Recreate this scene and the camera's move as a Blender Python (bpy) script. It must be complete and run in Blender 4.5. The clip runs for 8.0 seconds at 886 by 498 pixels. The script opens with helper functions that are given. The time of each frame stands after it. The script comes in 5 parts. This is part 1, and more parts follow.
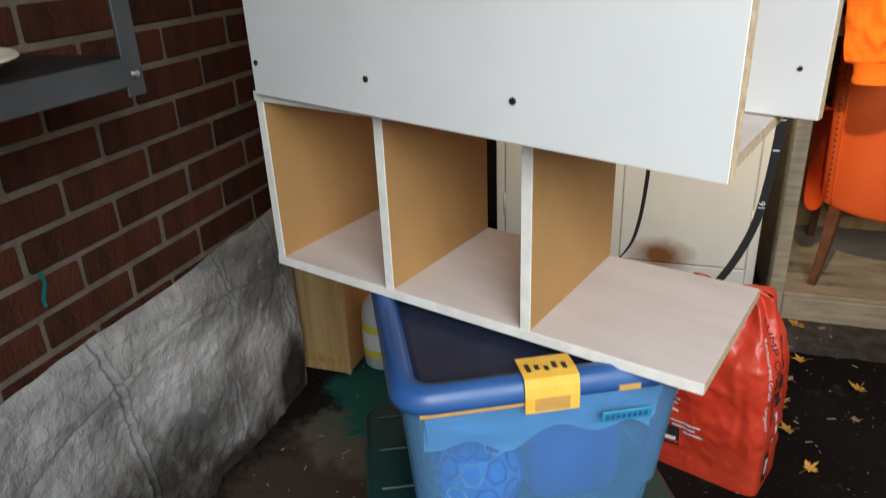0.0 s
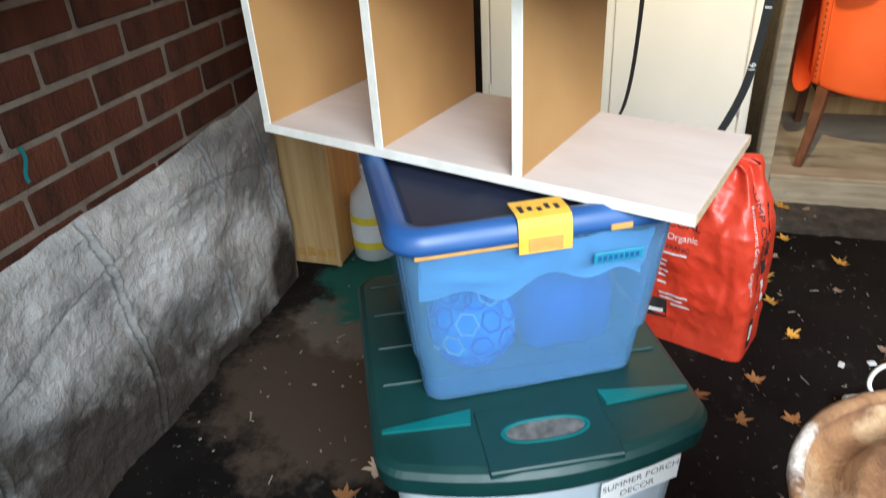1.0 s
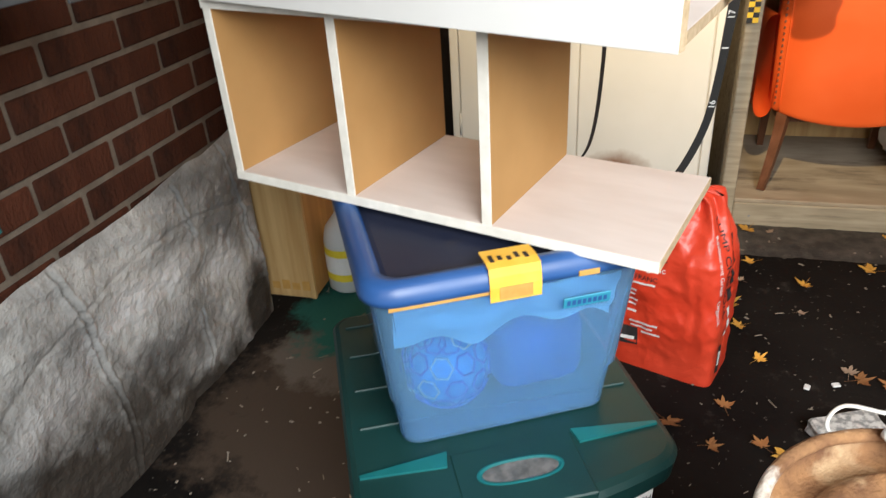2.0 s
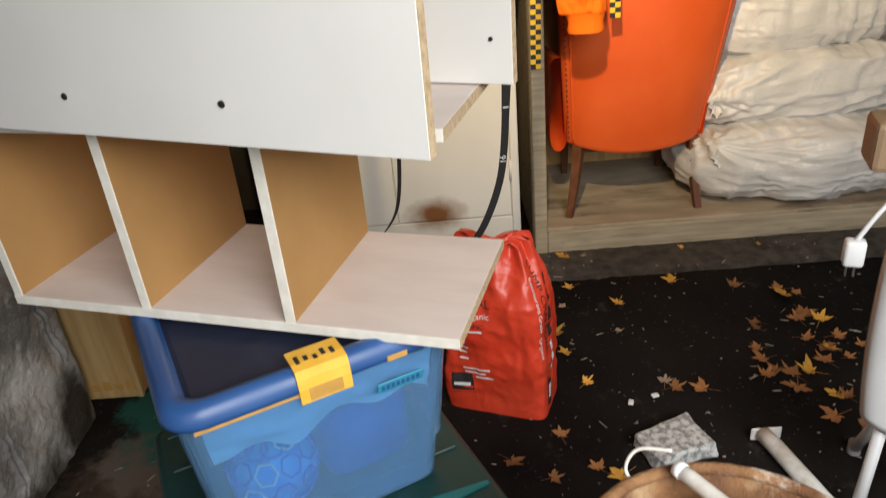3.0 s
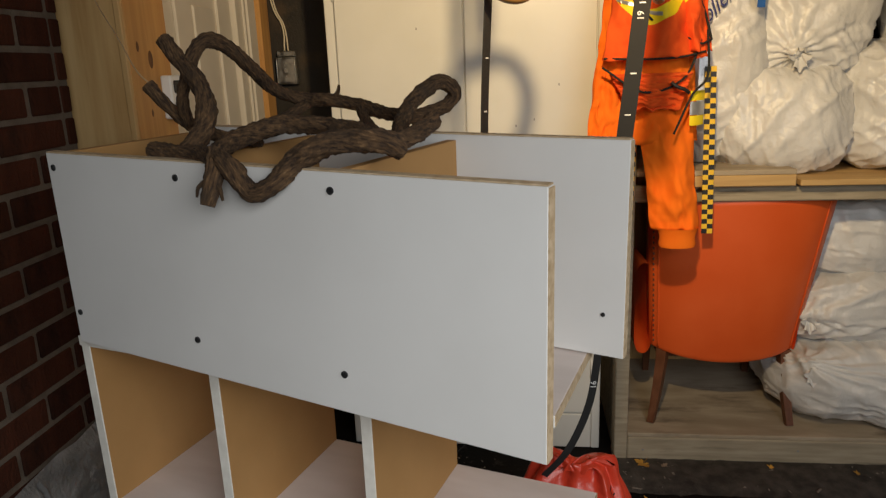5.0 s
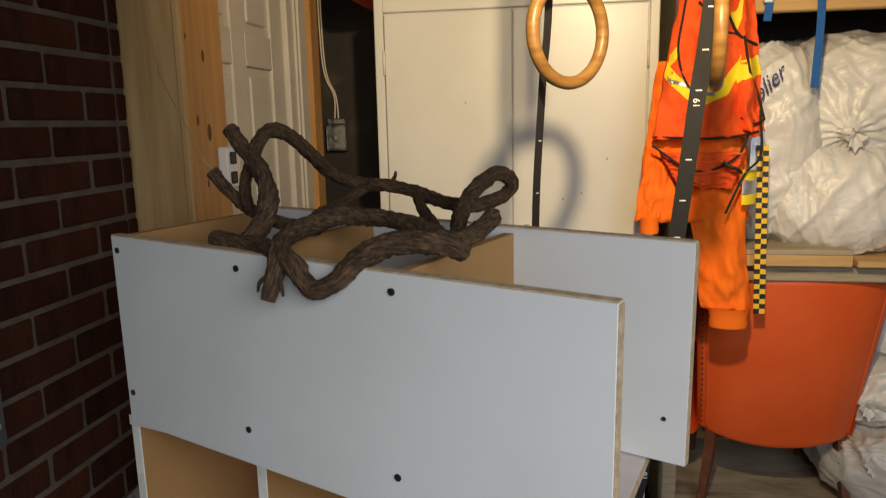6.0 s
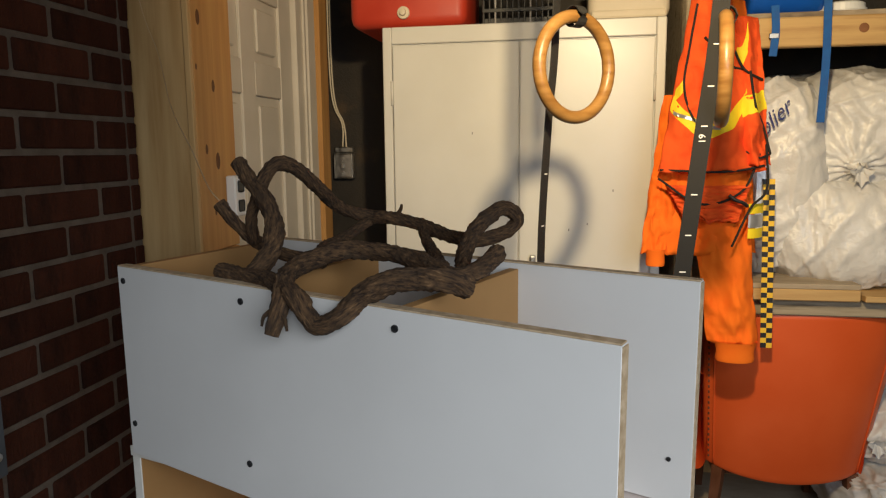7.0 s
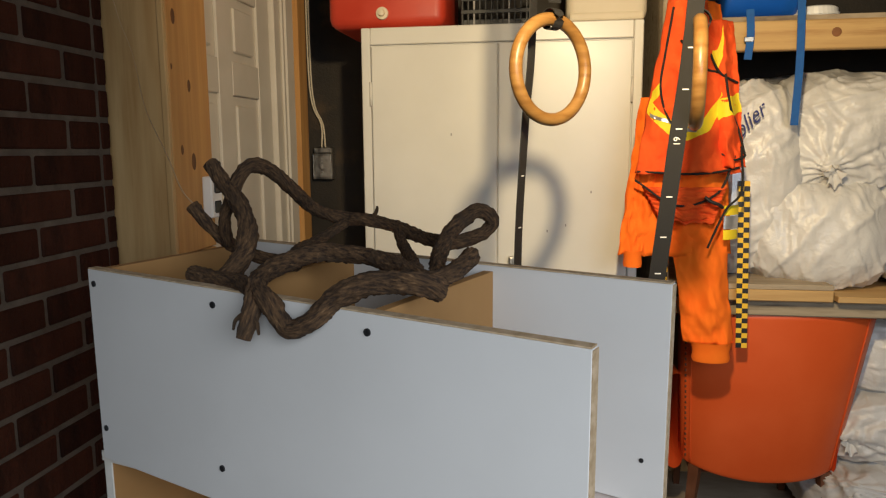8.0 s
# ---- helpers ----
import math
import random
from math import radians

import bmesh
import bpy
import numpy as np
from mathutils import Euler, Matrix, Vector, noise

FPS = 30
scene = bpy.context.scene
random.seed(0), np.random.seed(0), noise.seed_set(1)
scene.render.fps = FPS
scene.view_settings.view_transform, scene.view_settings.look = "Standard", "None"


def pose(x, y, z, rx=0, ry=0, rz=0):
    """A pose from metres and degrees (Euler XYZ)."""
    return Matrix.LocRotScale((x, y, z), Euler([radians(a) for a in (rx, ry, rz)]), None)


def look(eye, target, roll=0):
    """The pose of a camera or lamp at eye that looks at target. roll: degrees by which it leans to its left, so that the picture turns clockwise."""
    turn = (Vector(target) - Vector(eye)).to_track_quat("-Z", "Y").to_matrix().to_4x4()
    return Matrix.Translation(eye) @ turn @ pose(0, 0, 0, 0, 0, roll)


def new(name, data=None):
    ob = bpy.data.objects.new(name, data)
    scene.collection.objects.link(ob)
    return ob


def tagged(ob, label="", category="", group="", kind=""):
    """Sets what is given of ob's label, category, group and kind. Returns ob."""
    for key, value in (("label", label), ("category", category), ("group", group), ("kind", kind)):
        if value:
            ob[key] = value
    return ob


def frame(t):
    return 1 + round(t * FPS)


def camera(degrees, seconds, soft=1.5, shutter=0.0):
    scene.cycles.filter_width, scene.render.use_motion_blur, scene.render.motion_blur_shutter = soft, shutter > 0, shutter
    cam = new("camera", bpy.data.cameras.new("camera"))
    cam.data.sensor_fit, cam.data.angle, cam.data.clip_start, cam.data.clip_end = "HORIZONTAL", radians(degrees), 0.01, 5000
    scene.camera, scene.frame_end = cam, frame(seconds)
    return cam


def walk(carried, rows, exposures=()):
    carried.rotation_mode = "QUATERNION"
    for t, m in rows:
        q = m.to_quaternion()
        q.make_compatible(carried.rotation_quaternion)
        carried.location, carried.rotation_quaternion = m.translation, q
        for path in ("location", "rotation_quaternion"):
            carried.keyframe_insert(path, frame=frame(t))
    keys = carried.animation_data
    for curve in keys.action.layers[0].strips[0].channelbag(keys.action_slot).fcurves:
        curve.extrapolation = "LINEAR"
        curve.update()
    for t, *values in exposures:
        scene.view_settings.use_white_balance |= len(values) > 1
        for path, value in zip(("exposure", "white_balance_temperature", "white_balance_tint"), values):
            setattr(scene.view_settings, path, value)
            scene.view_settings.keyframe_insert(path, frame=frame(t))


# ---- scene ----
cam = camera(64.0, 8.0, soft=1.2, shutter=0.4)
PATH = [
    (0, (0.126, 0.104, 1.226), (-0.479, 1.834, 0.427), -2.3),
    (0.5, (0.126, 0.084, 1.171), (-0.445, 1.782, 0.283), -2.8),
    (1, (0.126, 0.063, 1.134), (-0.419, 1.708, 0.137), -3.5),
    (1.2, (0.123, 0.056, 1.129), (-0.402, 1.678, 0.082), -3.7),
    (2.3, (0.144, 0.081, 1.204), (-0.272, 1.8, 0.27), -4.2),
    (2.5, (0.164, 0.092, 1.212), (-0.143, 1.832, 0.276), -4.7),
    (2.7, (0.18, 0.098, 1.228), (-0.02, 1.847, 0.278), -4.9),
    (3, (0.2, 0.108, 1.249), (0.134, 1.89, 0.344), -5.4),
    (3.5, (0.164, 0.128, 1.313), (0.044, 1.963, 0.525), -2.9),
    (4, (0.153, 0.142, 1.366), (-0.067, 2.026, 0.734), -1.8),
    (4.2, (0.158, 0.146, 1.375), (-0.061, 2.041, 0.774), -2.3),
    (5.3, (0.146, 0.143, 1.411), (-0.102, 2.07, 0.937), -1.7),
    (5.5, (0.136, 0.146, 1.421), (-0.14, 2.076, 0.976), -1.0),
    (6, (0.126, 0.16, 1.447), (-0.211, 2.099, 1.091), -1.2),
    (6.5, (0.122, 0.162, 1.457), (-0.224, 2.107, 1.147), -0.3),
    (6.8, (0.125, 0.162, 1.46), (-0.228, 2.109, 1.168), -0.3),
    (7, (0.128, 0.161, 1.459), (-0.227, 2.109, 1.175), -0.6),
    (7.5, (0.137, 0.164, 1.463), (-0.2, 2.115, 1.182), -0.5),
    (8, (0.137, 0.164, 1.462), (-0.167, 2.12, 1.178), -0.4),
]
EXPOSURES = [(0.0, -0.1, 5900, 5), (1.0, 0.6, 5600, 3), (2.5, 0.3, 6400, 8), (3.0, -0.05, 6400, 8), (3.5, -0.28, 6500, 8), (4.2, -0.82, 6500, 8), (5.5, -1.02, 6050, 8), (6.5, -0.98, 5900, 7), (8.0, -0.94, 5800, 7)]
walk(cam, [(t, look(eye, target, roll)) for t, eye, target, roll in PATH], EXPOSURES)

# ---- world and light ----
world = bpy.data.worlds.new("overcast")
scene.world = world
world.use_nodes = True
wn = world.node_tree.nodes
sky = wn.new("ShaderNodeTexSky")
sky.sky_type, sky.sun_disc = "NISHITA", False
sky.sun_elevation, sky.sun_rotation = radians(38), radians(200)
sky.air_density, sky.dust_density = 1.0, 2.0
world.node_tree.links.new(sky.outputs[0], wn["Background"].inputs[0])
wn["Background"].inputs[1].default_value = 0.09


def lamp(name, kind, m, energy, color, **more):
    data = bpy.data.lights.new(name, kind)
    data.energy, data.color = energy, color
    for key, value in more.items():
        if key == "size":
            data.size = value
        elif key == "size_y":
            data.shape, data.size_y = "RECTANGLE", value
        elif key == "soft":
            data.shadow_soft_size = value
        elif key == "cone":
            data.spot_size, data.spot_blend = radians(value), 0.8
        elif key == "spread":
            data.spread = radians(value)
        elif key == "angle":
            data.angle = radians(value)
    ob = new(name, data)
    ob.matrix_world = m
    return ob


# area lamp added in the open garage doorway behind to stand in for daylight, and the lamp under the ceiling that lights
# the back of the garage
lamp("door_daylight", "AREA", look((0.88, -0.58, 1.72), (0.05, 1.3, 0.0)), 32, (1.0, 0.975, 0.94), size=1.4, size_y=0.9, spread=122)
lamp("work_light", "SPOT", look((0.24, 0.80, 1.99), (0.45, 2.5, 2.0)), 225, (1.0, 0.71, 0.36), soft=0.035, cone=118)
lamp("sun", "SUN", look((0, -6, 8), (0, 0, 0)), 0.5, (1.0, 0.95, 0.88), angle=12)


# ---- materials ----
def mix(nt, fac, a, b):
    n = nt.nodes.new("ShaderNodeMix")
    n.data_type = "RGBA"
    for sock, v in ((n.inputs[0], fac), (n.inputs[6], a), (n.inputs[7], b)):
        if isinstance(v, (tuple, list)):
            sock.default_value = (*v[:3], 1)
        elif isinstance(v, (int, float)):
            sock.default_value = v
        else:
            nt.links.new(v, sock)
    return n.outputs[2]


def ramp(nt, fac, lo, hi):
    n = nt.nodes.new("ShaderNodeMapRange")
    n.inputs[1].default_value, n.inputs[2].default_value = lo, hi
    nt.links.new(fac, n.inputs[0])
    return n.outputs[0]


def noise_tex(nt, coord, scale, detail=4, stretch=(1, 1, 1), rough=0.55):
    mp = nt.nodes.new("ShaderNodeMapping")
    mp.inputs["Scale"].default_value = stretch
    nt.links.new(coord, mp.inputs[0])
    n = nt.nodes.new("ShaderNodeTexNoise")
    n.inputs["Scale"].default_value, n.inputs["Detail"].default_value, n.inputs["Roughness"].default_value = scale, detail, rough
    nt.links.new(mp.outputs[0], n.inputs["Vector"])
    return n.outputs[0]


def base_mat(name):
    m = bpy.data.materials.new(name)
    m.use_nodes = True
    nt = m.node_tree
    tc = nt.nodes.new("ShaderNodeTexCoord")
    return m, nt, nt.nodes["Principled BSDF"], tc.outputs["Object"]


def bump(nt, p, height, strength=0.3, dist=0.002):
    b = nt.nodes.new("ShaderNodeBump")
    b.inputs["Strength"].default_value, b.inputs["Distance"].default_value = strength, dist
    nt.links.new(height, b.inputs["Height"])
    nt.links.new(b.outputs[0], p.inputs["Normal"])


def mat(name, a, b, rough=0.5, scale=20, fine=180, stretch=(1, 1, 1), metal=0.0, bump_s=0.15, bump_d=0.001, c=None, lo=0.35, hi=0.65, spec=0.5, vary=0.0, rough2=None):
    """Two colours mixed by a broad noise, a third in blotches, with fine relief; vary: lightness by object."""
    m, nt, p, co = base_mat(name)
    f1 = ramp(nt, noise_tex(nt, co, scale, 5, stretch), lo, hi)
    f2 = noise_tex(nt, co, fine, 4, stretch)
    col = mix(nt, f1, a, b)
    if c:
        col = mix(nt, ramp(nt, noise_tex(nt, co, scale * 0.37, 6, stretch, 0.65), 0.55, 0.68), col, c)
    if vary:
        oi = nt.nodes.new("ShaderNodeObjectInfo")
        hsv = nt.nodes.new("ShaderNodeHueSaturation")
        nt.links.new(col, hsv.inputs["Color"])
        mr = nt.nodes.new("ShaderNodeMapRange")
        mr.inputs[3].default_value, mr.inputs[4].default_value = 1 - vary, 1 + vary
        nt.links.new(oi.outputs["Random"], mr.inputs[0])
        nt.links.new(mr.outputs[0], hsv.inputs["Value"])
        col = hsv.outputs[0]
    nt.links.new(col, p.inputs["Base Color"])
    p.inputs["Metallic"].default_value, p.inputs["Specular IOR Level"].default_value = metal, spec
    rr = nt.nodes.new("ShaderNodeMapRange")
    rr.inputs[3].default_value, rr.inputs[4].default_value = rough, rough2 if rough2 is not None else min(1, rough + 0.15)
    nt.links.new(f1, rr.inputs[0])
    nt.links.new(rr.outputs[0], p.inputs["Roughness"])
    bump(nt, p, f2, bump_s, bump_d)
    return m


MDF = mat("raw_fibreboard", (0.37, 0.200, 0.066), (0.43, 0.240, 0.085), 0.75, 6, 500, bump_s=0.1)
MELAMINE = mat("white_melamine", (0.68, 0.67, 0.65), (0.74, 0.73, 0.71), 0.40, 3, 700, bump_s=0.04)
LINER = mat("pale_melamine", (0.60, 0.52, 0.48), (0.68, 0.60, 0.56), 0.5, 5, 400, stretch=(1, 4, 1), bump_s=0.05)
EDGE = mat("white_edge_band", (0.70, 0.67, 0.60), (0.80, 0.77, 0.70), 0.5, 40, 300, bump_s=0.1)
RAW_EDGE = mat("raw_board_edge", (0.42, 0.30, 0.17), (0.60, 0.46, 0.30), 0.85, 90, 600, bump_s=0.5)
BLACK_PLASTIC = mat("black_plastic", (0.012, 0.012, 0.013), (0.02, 0.02, 0.021), 0.4, 30, 300)
STEEL = mat("zinc_steel", (0.40, 0.40, 0.40), (0.55, 0.55, 0.54), 0.32, 40, 300, metal=1.0)
BRICK = mat("dark_red_brick", (0.045, 0.0155, 0.009), (0.072, 0.025, 0.014), 0.85, 14, 150, c=(0.022, 0.011, 0.008), bump_s=1.0, bump_d=0.006, vary=0.22, spec=0.1, stretch=(1, 1, 0.42))
MORTAR = mat("grey_mortar", (0.115, 0.094, 0.074), (0.17, 0.14, 0.11), 0.95, 18, 220, bump_s=0.9, bump_d=0.003, spec=0.1)
OSB = mat("pale_plywood", (0.49, 0.29, 0.105), (0.64, 0.43, 0.19), 0.6, 3, 60, stretch=(9, 9, 0.7), bump_s=0.15, c=(0.42, 0.225, 0.07))
PINE = mat("knotty_pine", (0.46, 0.23, 0.065), (0.56, 0.31, 0.10), 0.6, 4, 60, stretch=(10, 10, 0.6), bump_s=0.15, c=(0.42, 0.21, 0.07))
OLD_WOOD = mat("weathered_lumber", (0.30, 0.25, 0.175), (0.43, 0.365, 0.265), 0.8, 6, 90, stretch=(0.8, 9, 9), bump_s=0.35, bump_d=0.002, c=(0.17, 0.14, 0.10))
BEAM_WOOD = mat("yellow_lumber", (0.50, 0.31, 0.12), (0.60, 0.40, 0.17), 0.65, 5, 80, stretch=(0.7, 10, 10), bump_s=0.2, c=(0.40, 0.22, 0.08))
DECK = mat("dirty_plywood_deck", (0.34, 0.275, 0.195), (0.47, 0.39, 0.29), 0.85, 4, 90, stretch=(1.2, 4, 4), bump_s=0.3, c=(0.17, 0.13, 0.095))
DOOR_PAINT = mat("off_white_door_paint", (0.60, 0.55, 0.47), (0.66, 0.61, 0.53), 0.5, 5, 200, bump_s=0.05)
CABINET = mat("beige_cabinet_enamel", (0.65, 0.64, 0.605), (0.71, 0.70, 0.665), 0.33, 2.5, 160, bump_s=0.05, rough2=0.42)

def brown_bloom(m, cx, cz, r):
    """A brown bloom near the foot of the enamelled steel."""
    nt = m.node_tree
    p = nt.nodes["Principled BSDF"]
    old = p.inputs["Base Color"].links[0].from_socket
    tc = nt.nodes.new("ShaderNodeTexCoord")
    mp = nt.nodes.new("ShaderNodeMapping")
    mp.inputs["Scale"].default_value = (0.6, 0.0, 1.0)
    nt.links.new(tc.outputs["Object"], mp.inputs[0])
    d = nt.nodes.new("ShaderNodeVectorMath")
    d.operation = "DISTANCE"
    nt.links.new(mp.outputs[0], d.inputs[0])
    d.inputs[1].default_value = (cx * 0.6, 0, cz)
    add = nt.nodes.new("ShaderNodeMath")
    add.operation = "MULTIPLY_ADD"
    nt.links.new(noise_tex(nt, tc.outputs["Object"], 22, 5), add.inputs[0])
    add.inputs[1].default_value = r * 0.5
    nt.links.new(d.outputs["Value"], add.inputs[2])
    nt.links.new(mix(nt, ramp(nt, add.outputs[0], r * 1.3, r * 0.55), old, (0.20, 0.085, 0.03)), p.inputs["Base Color"])


brown_bloom(CABINET, 0.60, 0.165, 0.075)
TAR = mat("black_building_paper", (0.018, 0.015, 0.012), (0.035, 0.028, 0.022), 0.6, 9, 120, bump_s=0.5, bump_d=0.004, c=(0.07, 0.045, 0.025))
ORANGE_LEATHER = mat("orange_vinyl", (0.72, 0.105, 0.018), (0.78, 0.125, 0.022), 0.36, 5, 420, bump_s=0.2, bump_d=0.0006)
DARK_LEG = mat("brown_stained_wood", (0.10, 0.035, 0.014), (0.16, 0.06, 0.025), 0.35, 8, 100, stretch=(8, 8, 1))
HI_VIS = mat("fluorescent_orange_cloth", (0.95, 0.165, 0.006), (1.0, 0.21, 0.012), 0.8, 9, 900, bump_s=0.3, spec=0.2)
VEST = mat("orange_mesh_cloth", (0.80, 0.085, 0.012), (0.92, 0.125, 0.018), 0.8, 9, 1500, bump_s=0.8, spec=0.2)
HI_YEL = mat("fluorescent_yellow_band", (0.90, 0.66, 0.01), (0.95, 0.75, 0.02), 0.6, 20, 600, spec=0.3)
SILVER = mat("silver_reflective_tape", (0.45, 0.45, 0.47), (0.6, 0.6, 0.62), 0.3, 20, 600, metal=0.6)
PIPING = mat("black_webbing", (0.010, 0.009, 0.009), (0.018, 0.017, 0.016), 0.75, 60, 900, stretch=(1, 1, 4), bump_s=0.6)
WHITE_INK = mat("white_ink", (0.72, 0.70, 0.68), (0.78, 0.77, 0.75), 0.6, 30, 300)
BLACK_INK = mat("black_ink", (0.015, 0.012, 0.012), (0.03, 0.024, 0.024), 0.6, 30, 300)
BAG_WHITE = mat("white_plastic_sack", (0.66, 0.65, 0.64), (0.74, 0.73, 0.72), 0.28, 7, 60, bump_s=0.35, bump_d=0.006, rough2=0.4)
RED_BAG = mat("red_plastic_bag", (0.62, 0.045, 0.018), (0.72, 0.065, 0.028), 0.3, 6, 45, bump_s=0.35, bump_d=0.006, rough2=0.42)


def wrinkled(m, scale, strength, dist):
    """Sharp film creases: ridged noise as relief, over the fine one."""
    nt = m.node_tree
    p = nt.nodes["Principled BSDF"]
    tc = nt.nodes.new("ShaderNodeTexCoord")
    n = nt.nodes.new("ShaderNodeTexNoise")
    n.inputs["Scale"].default_value, n.inputs["Detail"].default_value, n.inputs["Distortion"].default_value = scale, 2.5, 1.4
    nt.links.new(tc.outputs["Object"], n.inputs["Vector"])
    sub = nt.nodes.new("ShaderNodeMath")
    sub.operation, sub.inputs[1].default_value = "SUBTRACT", 0.5
    nt.links.new(n.outputs[0], sub.inputs[0])
    ab = nt.nodes.new("ShaderNodeMath")
    ab.operation = "ABSOLUTE"
    nt.links.new(sub.outputs[0], ab.inputs[0])
    b = nt.nodes.new("ShaderNodeBump")
    b.invert = True
    b.inputs["Strength"].default_value, b.inputs["Distance"].default_value = strength, dist
    nt.links.new(ab.outputs[0], b.inputs["Height"])
    nt.links.new(p.inputs["Normal"].links[0].from_socket, b.inputs["Normal"])
    nt.links.new(b.outputs[0], p.inputs["Normal"])
    return m


wrinkled(BAG_WHITE, 11, 0.28, 0.016)
wrinkled(RED_BAG, 8, 0.4, 0.016)
BLUE_LID = mat("blue_plastic", (0.022, 0.075, 0.235), (0.030, 0.095, 0.28), 0.33, 7, 300, bump_s=0.06)
GREEN_LID = mat("dark_green_plastic", (0.004, 0.029, 0.027), (0.005, 0.038, 0.036), 0.42, 8, 260, bump_s=0.08, rough2=0.55)
TEAL = mat("teal_plastic", (0.007, 0.11, 0.115), (0.010, 0.14, 0.145), 0.4, 8, 260)
TAPE = mat("yellow_masking_tape", (0.80, 0.43, 0.04), (0.85, 0.50, 0.07), 0.55, 30, 300, bump_s=0.2)
TAPE_WORN = mat("ochre_tape_residue", (0.50, 0.27, 0.06), (0.60, 0.34, 0.09), 0.6, 40, 300)
RING_WOOD = mat("varnished_ring_wood", (0.21, 0.10, 0.024), (0.32, 0.17, 0.045), 0.3, 14, 160, stretch=(1, 1, 5), bump_s=0.08)
RED_COOLER = mat("red_cooler_plastic", (0.45, 0.035, 0.014), (0.52, 0.05, 0.02), 0.4, 6, 200)
CREAM = mat("cream_plastic", (0.66, 0.58, 0.44), (0.72, 0.64, 0.50), 0.55, 6, 200)
BLUE_DRUM = mat("bright_blue_plastic", (0.01, 0.10, 0.55), (0.015, 0.12, 0.60), 0.35, 6, 200)
BLUE_STRAP = mat("blue_webbing", (0.012, 0.09, 0.36), (0.02, 0.12, 0.42), 0.7, 60, 700, bump_s=0.5)
RUST = mat("rusty_steel", (0.11, 0.045, 0.017), (0.27, 0.135, 0.055), 0.75, 20, 190, c=(0.40, 0.27, 0.15), bump_s=0.9, bump_d=0.003)
RIM_RUST = mat("flaking_rim_paint", (0.14, 0.06, 0.025), (0.30, 0.16, 0.07), 0.8, 30, 200, c=(0.70, 0.66, 0.60), bump_s=1.0, bump_d=0.003)
WHITE_PLASTIC = mat("white_plastic", (0.70, 0.71, 0.73), (0.76, 0.77, 0.78), 0.3, 6, 240, bump_s=0.04)
GREY_PLASTIC = mat("grey_plastic", (0.22, 0.21, 0.21), (0.3, 0.29, 0.28), 0.4, 10, 240)
PVC = mat("grubby_white_pvc", (0.62, 0.60, 0.56), (0.70, 0.69, 0.66), 0.35, 14, 200, c=(0.45, 0.40, 0.34))
GRANITE = mat("speckled_granite", (0.24, 0.25, 0.25), (0.62, 0.62, 0.60), 0.6, 70, 400, c=(0.40, 0.41, 0.40), bump_s=0.6, lo=0.42, hi=0.56)
RACK = mat("grey_painted_rack", (0.030, 0.032, 0.035), (0.048, 0.050, 0.054), 0.45, 12, 200)
CHECK_Y = mat("yellow_tape", (0.85, 0.52, 0.02), (0.90, 0.58, 0.03), 0.5, 40, 300)
PAPER = mat("white_paper", (0.75, 0.75, 0.74), (0.80, 0.80, 0.79), 0.8, 20, 300)
JUG = mat("milky_plastic_jug", (0.62, 0.64, 0.64), (0.68, 0.70, 0.70), 0.4, 10, 200)
LABEL_Y = mat("yellow_label", (0.78, 0.62, 0.03), (0.84, 0.68, 0.05), 0.5, 30, 200)
WALLBOARD = mat("grey_wallboard", (0.14, 0.13, 0.12), (0.18, 0.17, 0.155), 0.9, 3, 120)
CEILING = mat("ceiling_board", (0.20, 0.19, 0.17), (0.25, 0.24, 0.22), 0.9, 3, 120)
LEAF_MATS = [mat("maple_leaf_" + n, a, b, 0.7, 30, 200, vary=0.3, c=c, bump_s=0.4) for n, a, b, c in (
    ("yellow", (0.55, 0.28, 0.035), (0.65, 0.36, 0.06), (0.32, 0.14, 0.03)),
    ("brown", (0.24, 0.10, 0.03), (0.33, 0.15, 0.05), (0.14, 0.06, 0.025)),
    ("pale", (0.36, 0.26, 0.18), (0.42, 0.31, 0.22), (0.24, 0.16, 0.10)))]


def clear_plastic(name, color, rough, trans):
    m, nt, p, co = base_mat(name)
    col = mix(nt, noise_tex(nt, co, 9, 4), color, tuple(c * 0.85 for c in color))
    nt.links.new(col, p.inputs["Base Color"])
    p.inputs["Transmission Weight"].default_value, p.inputs["Roughness"].default_value, p.inputs["IOR"].default_value = trans, rough, 1.25
    bump(nt, p, noise_tex(nt, co, 14, 3), 0.12, 0.004)
    return m


BLUE_CLEAR = clear_plastic("translucent_blue_plastic", (0.36, 0.67, 1.0), 0.08, 0.82)
FROST = clear_plastic("frosted_clear_plastic", (0.62, 0.70, 0.76), 0.4, 0.35)


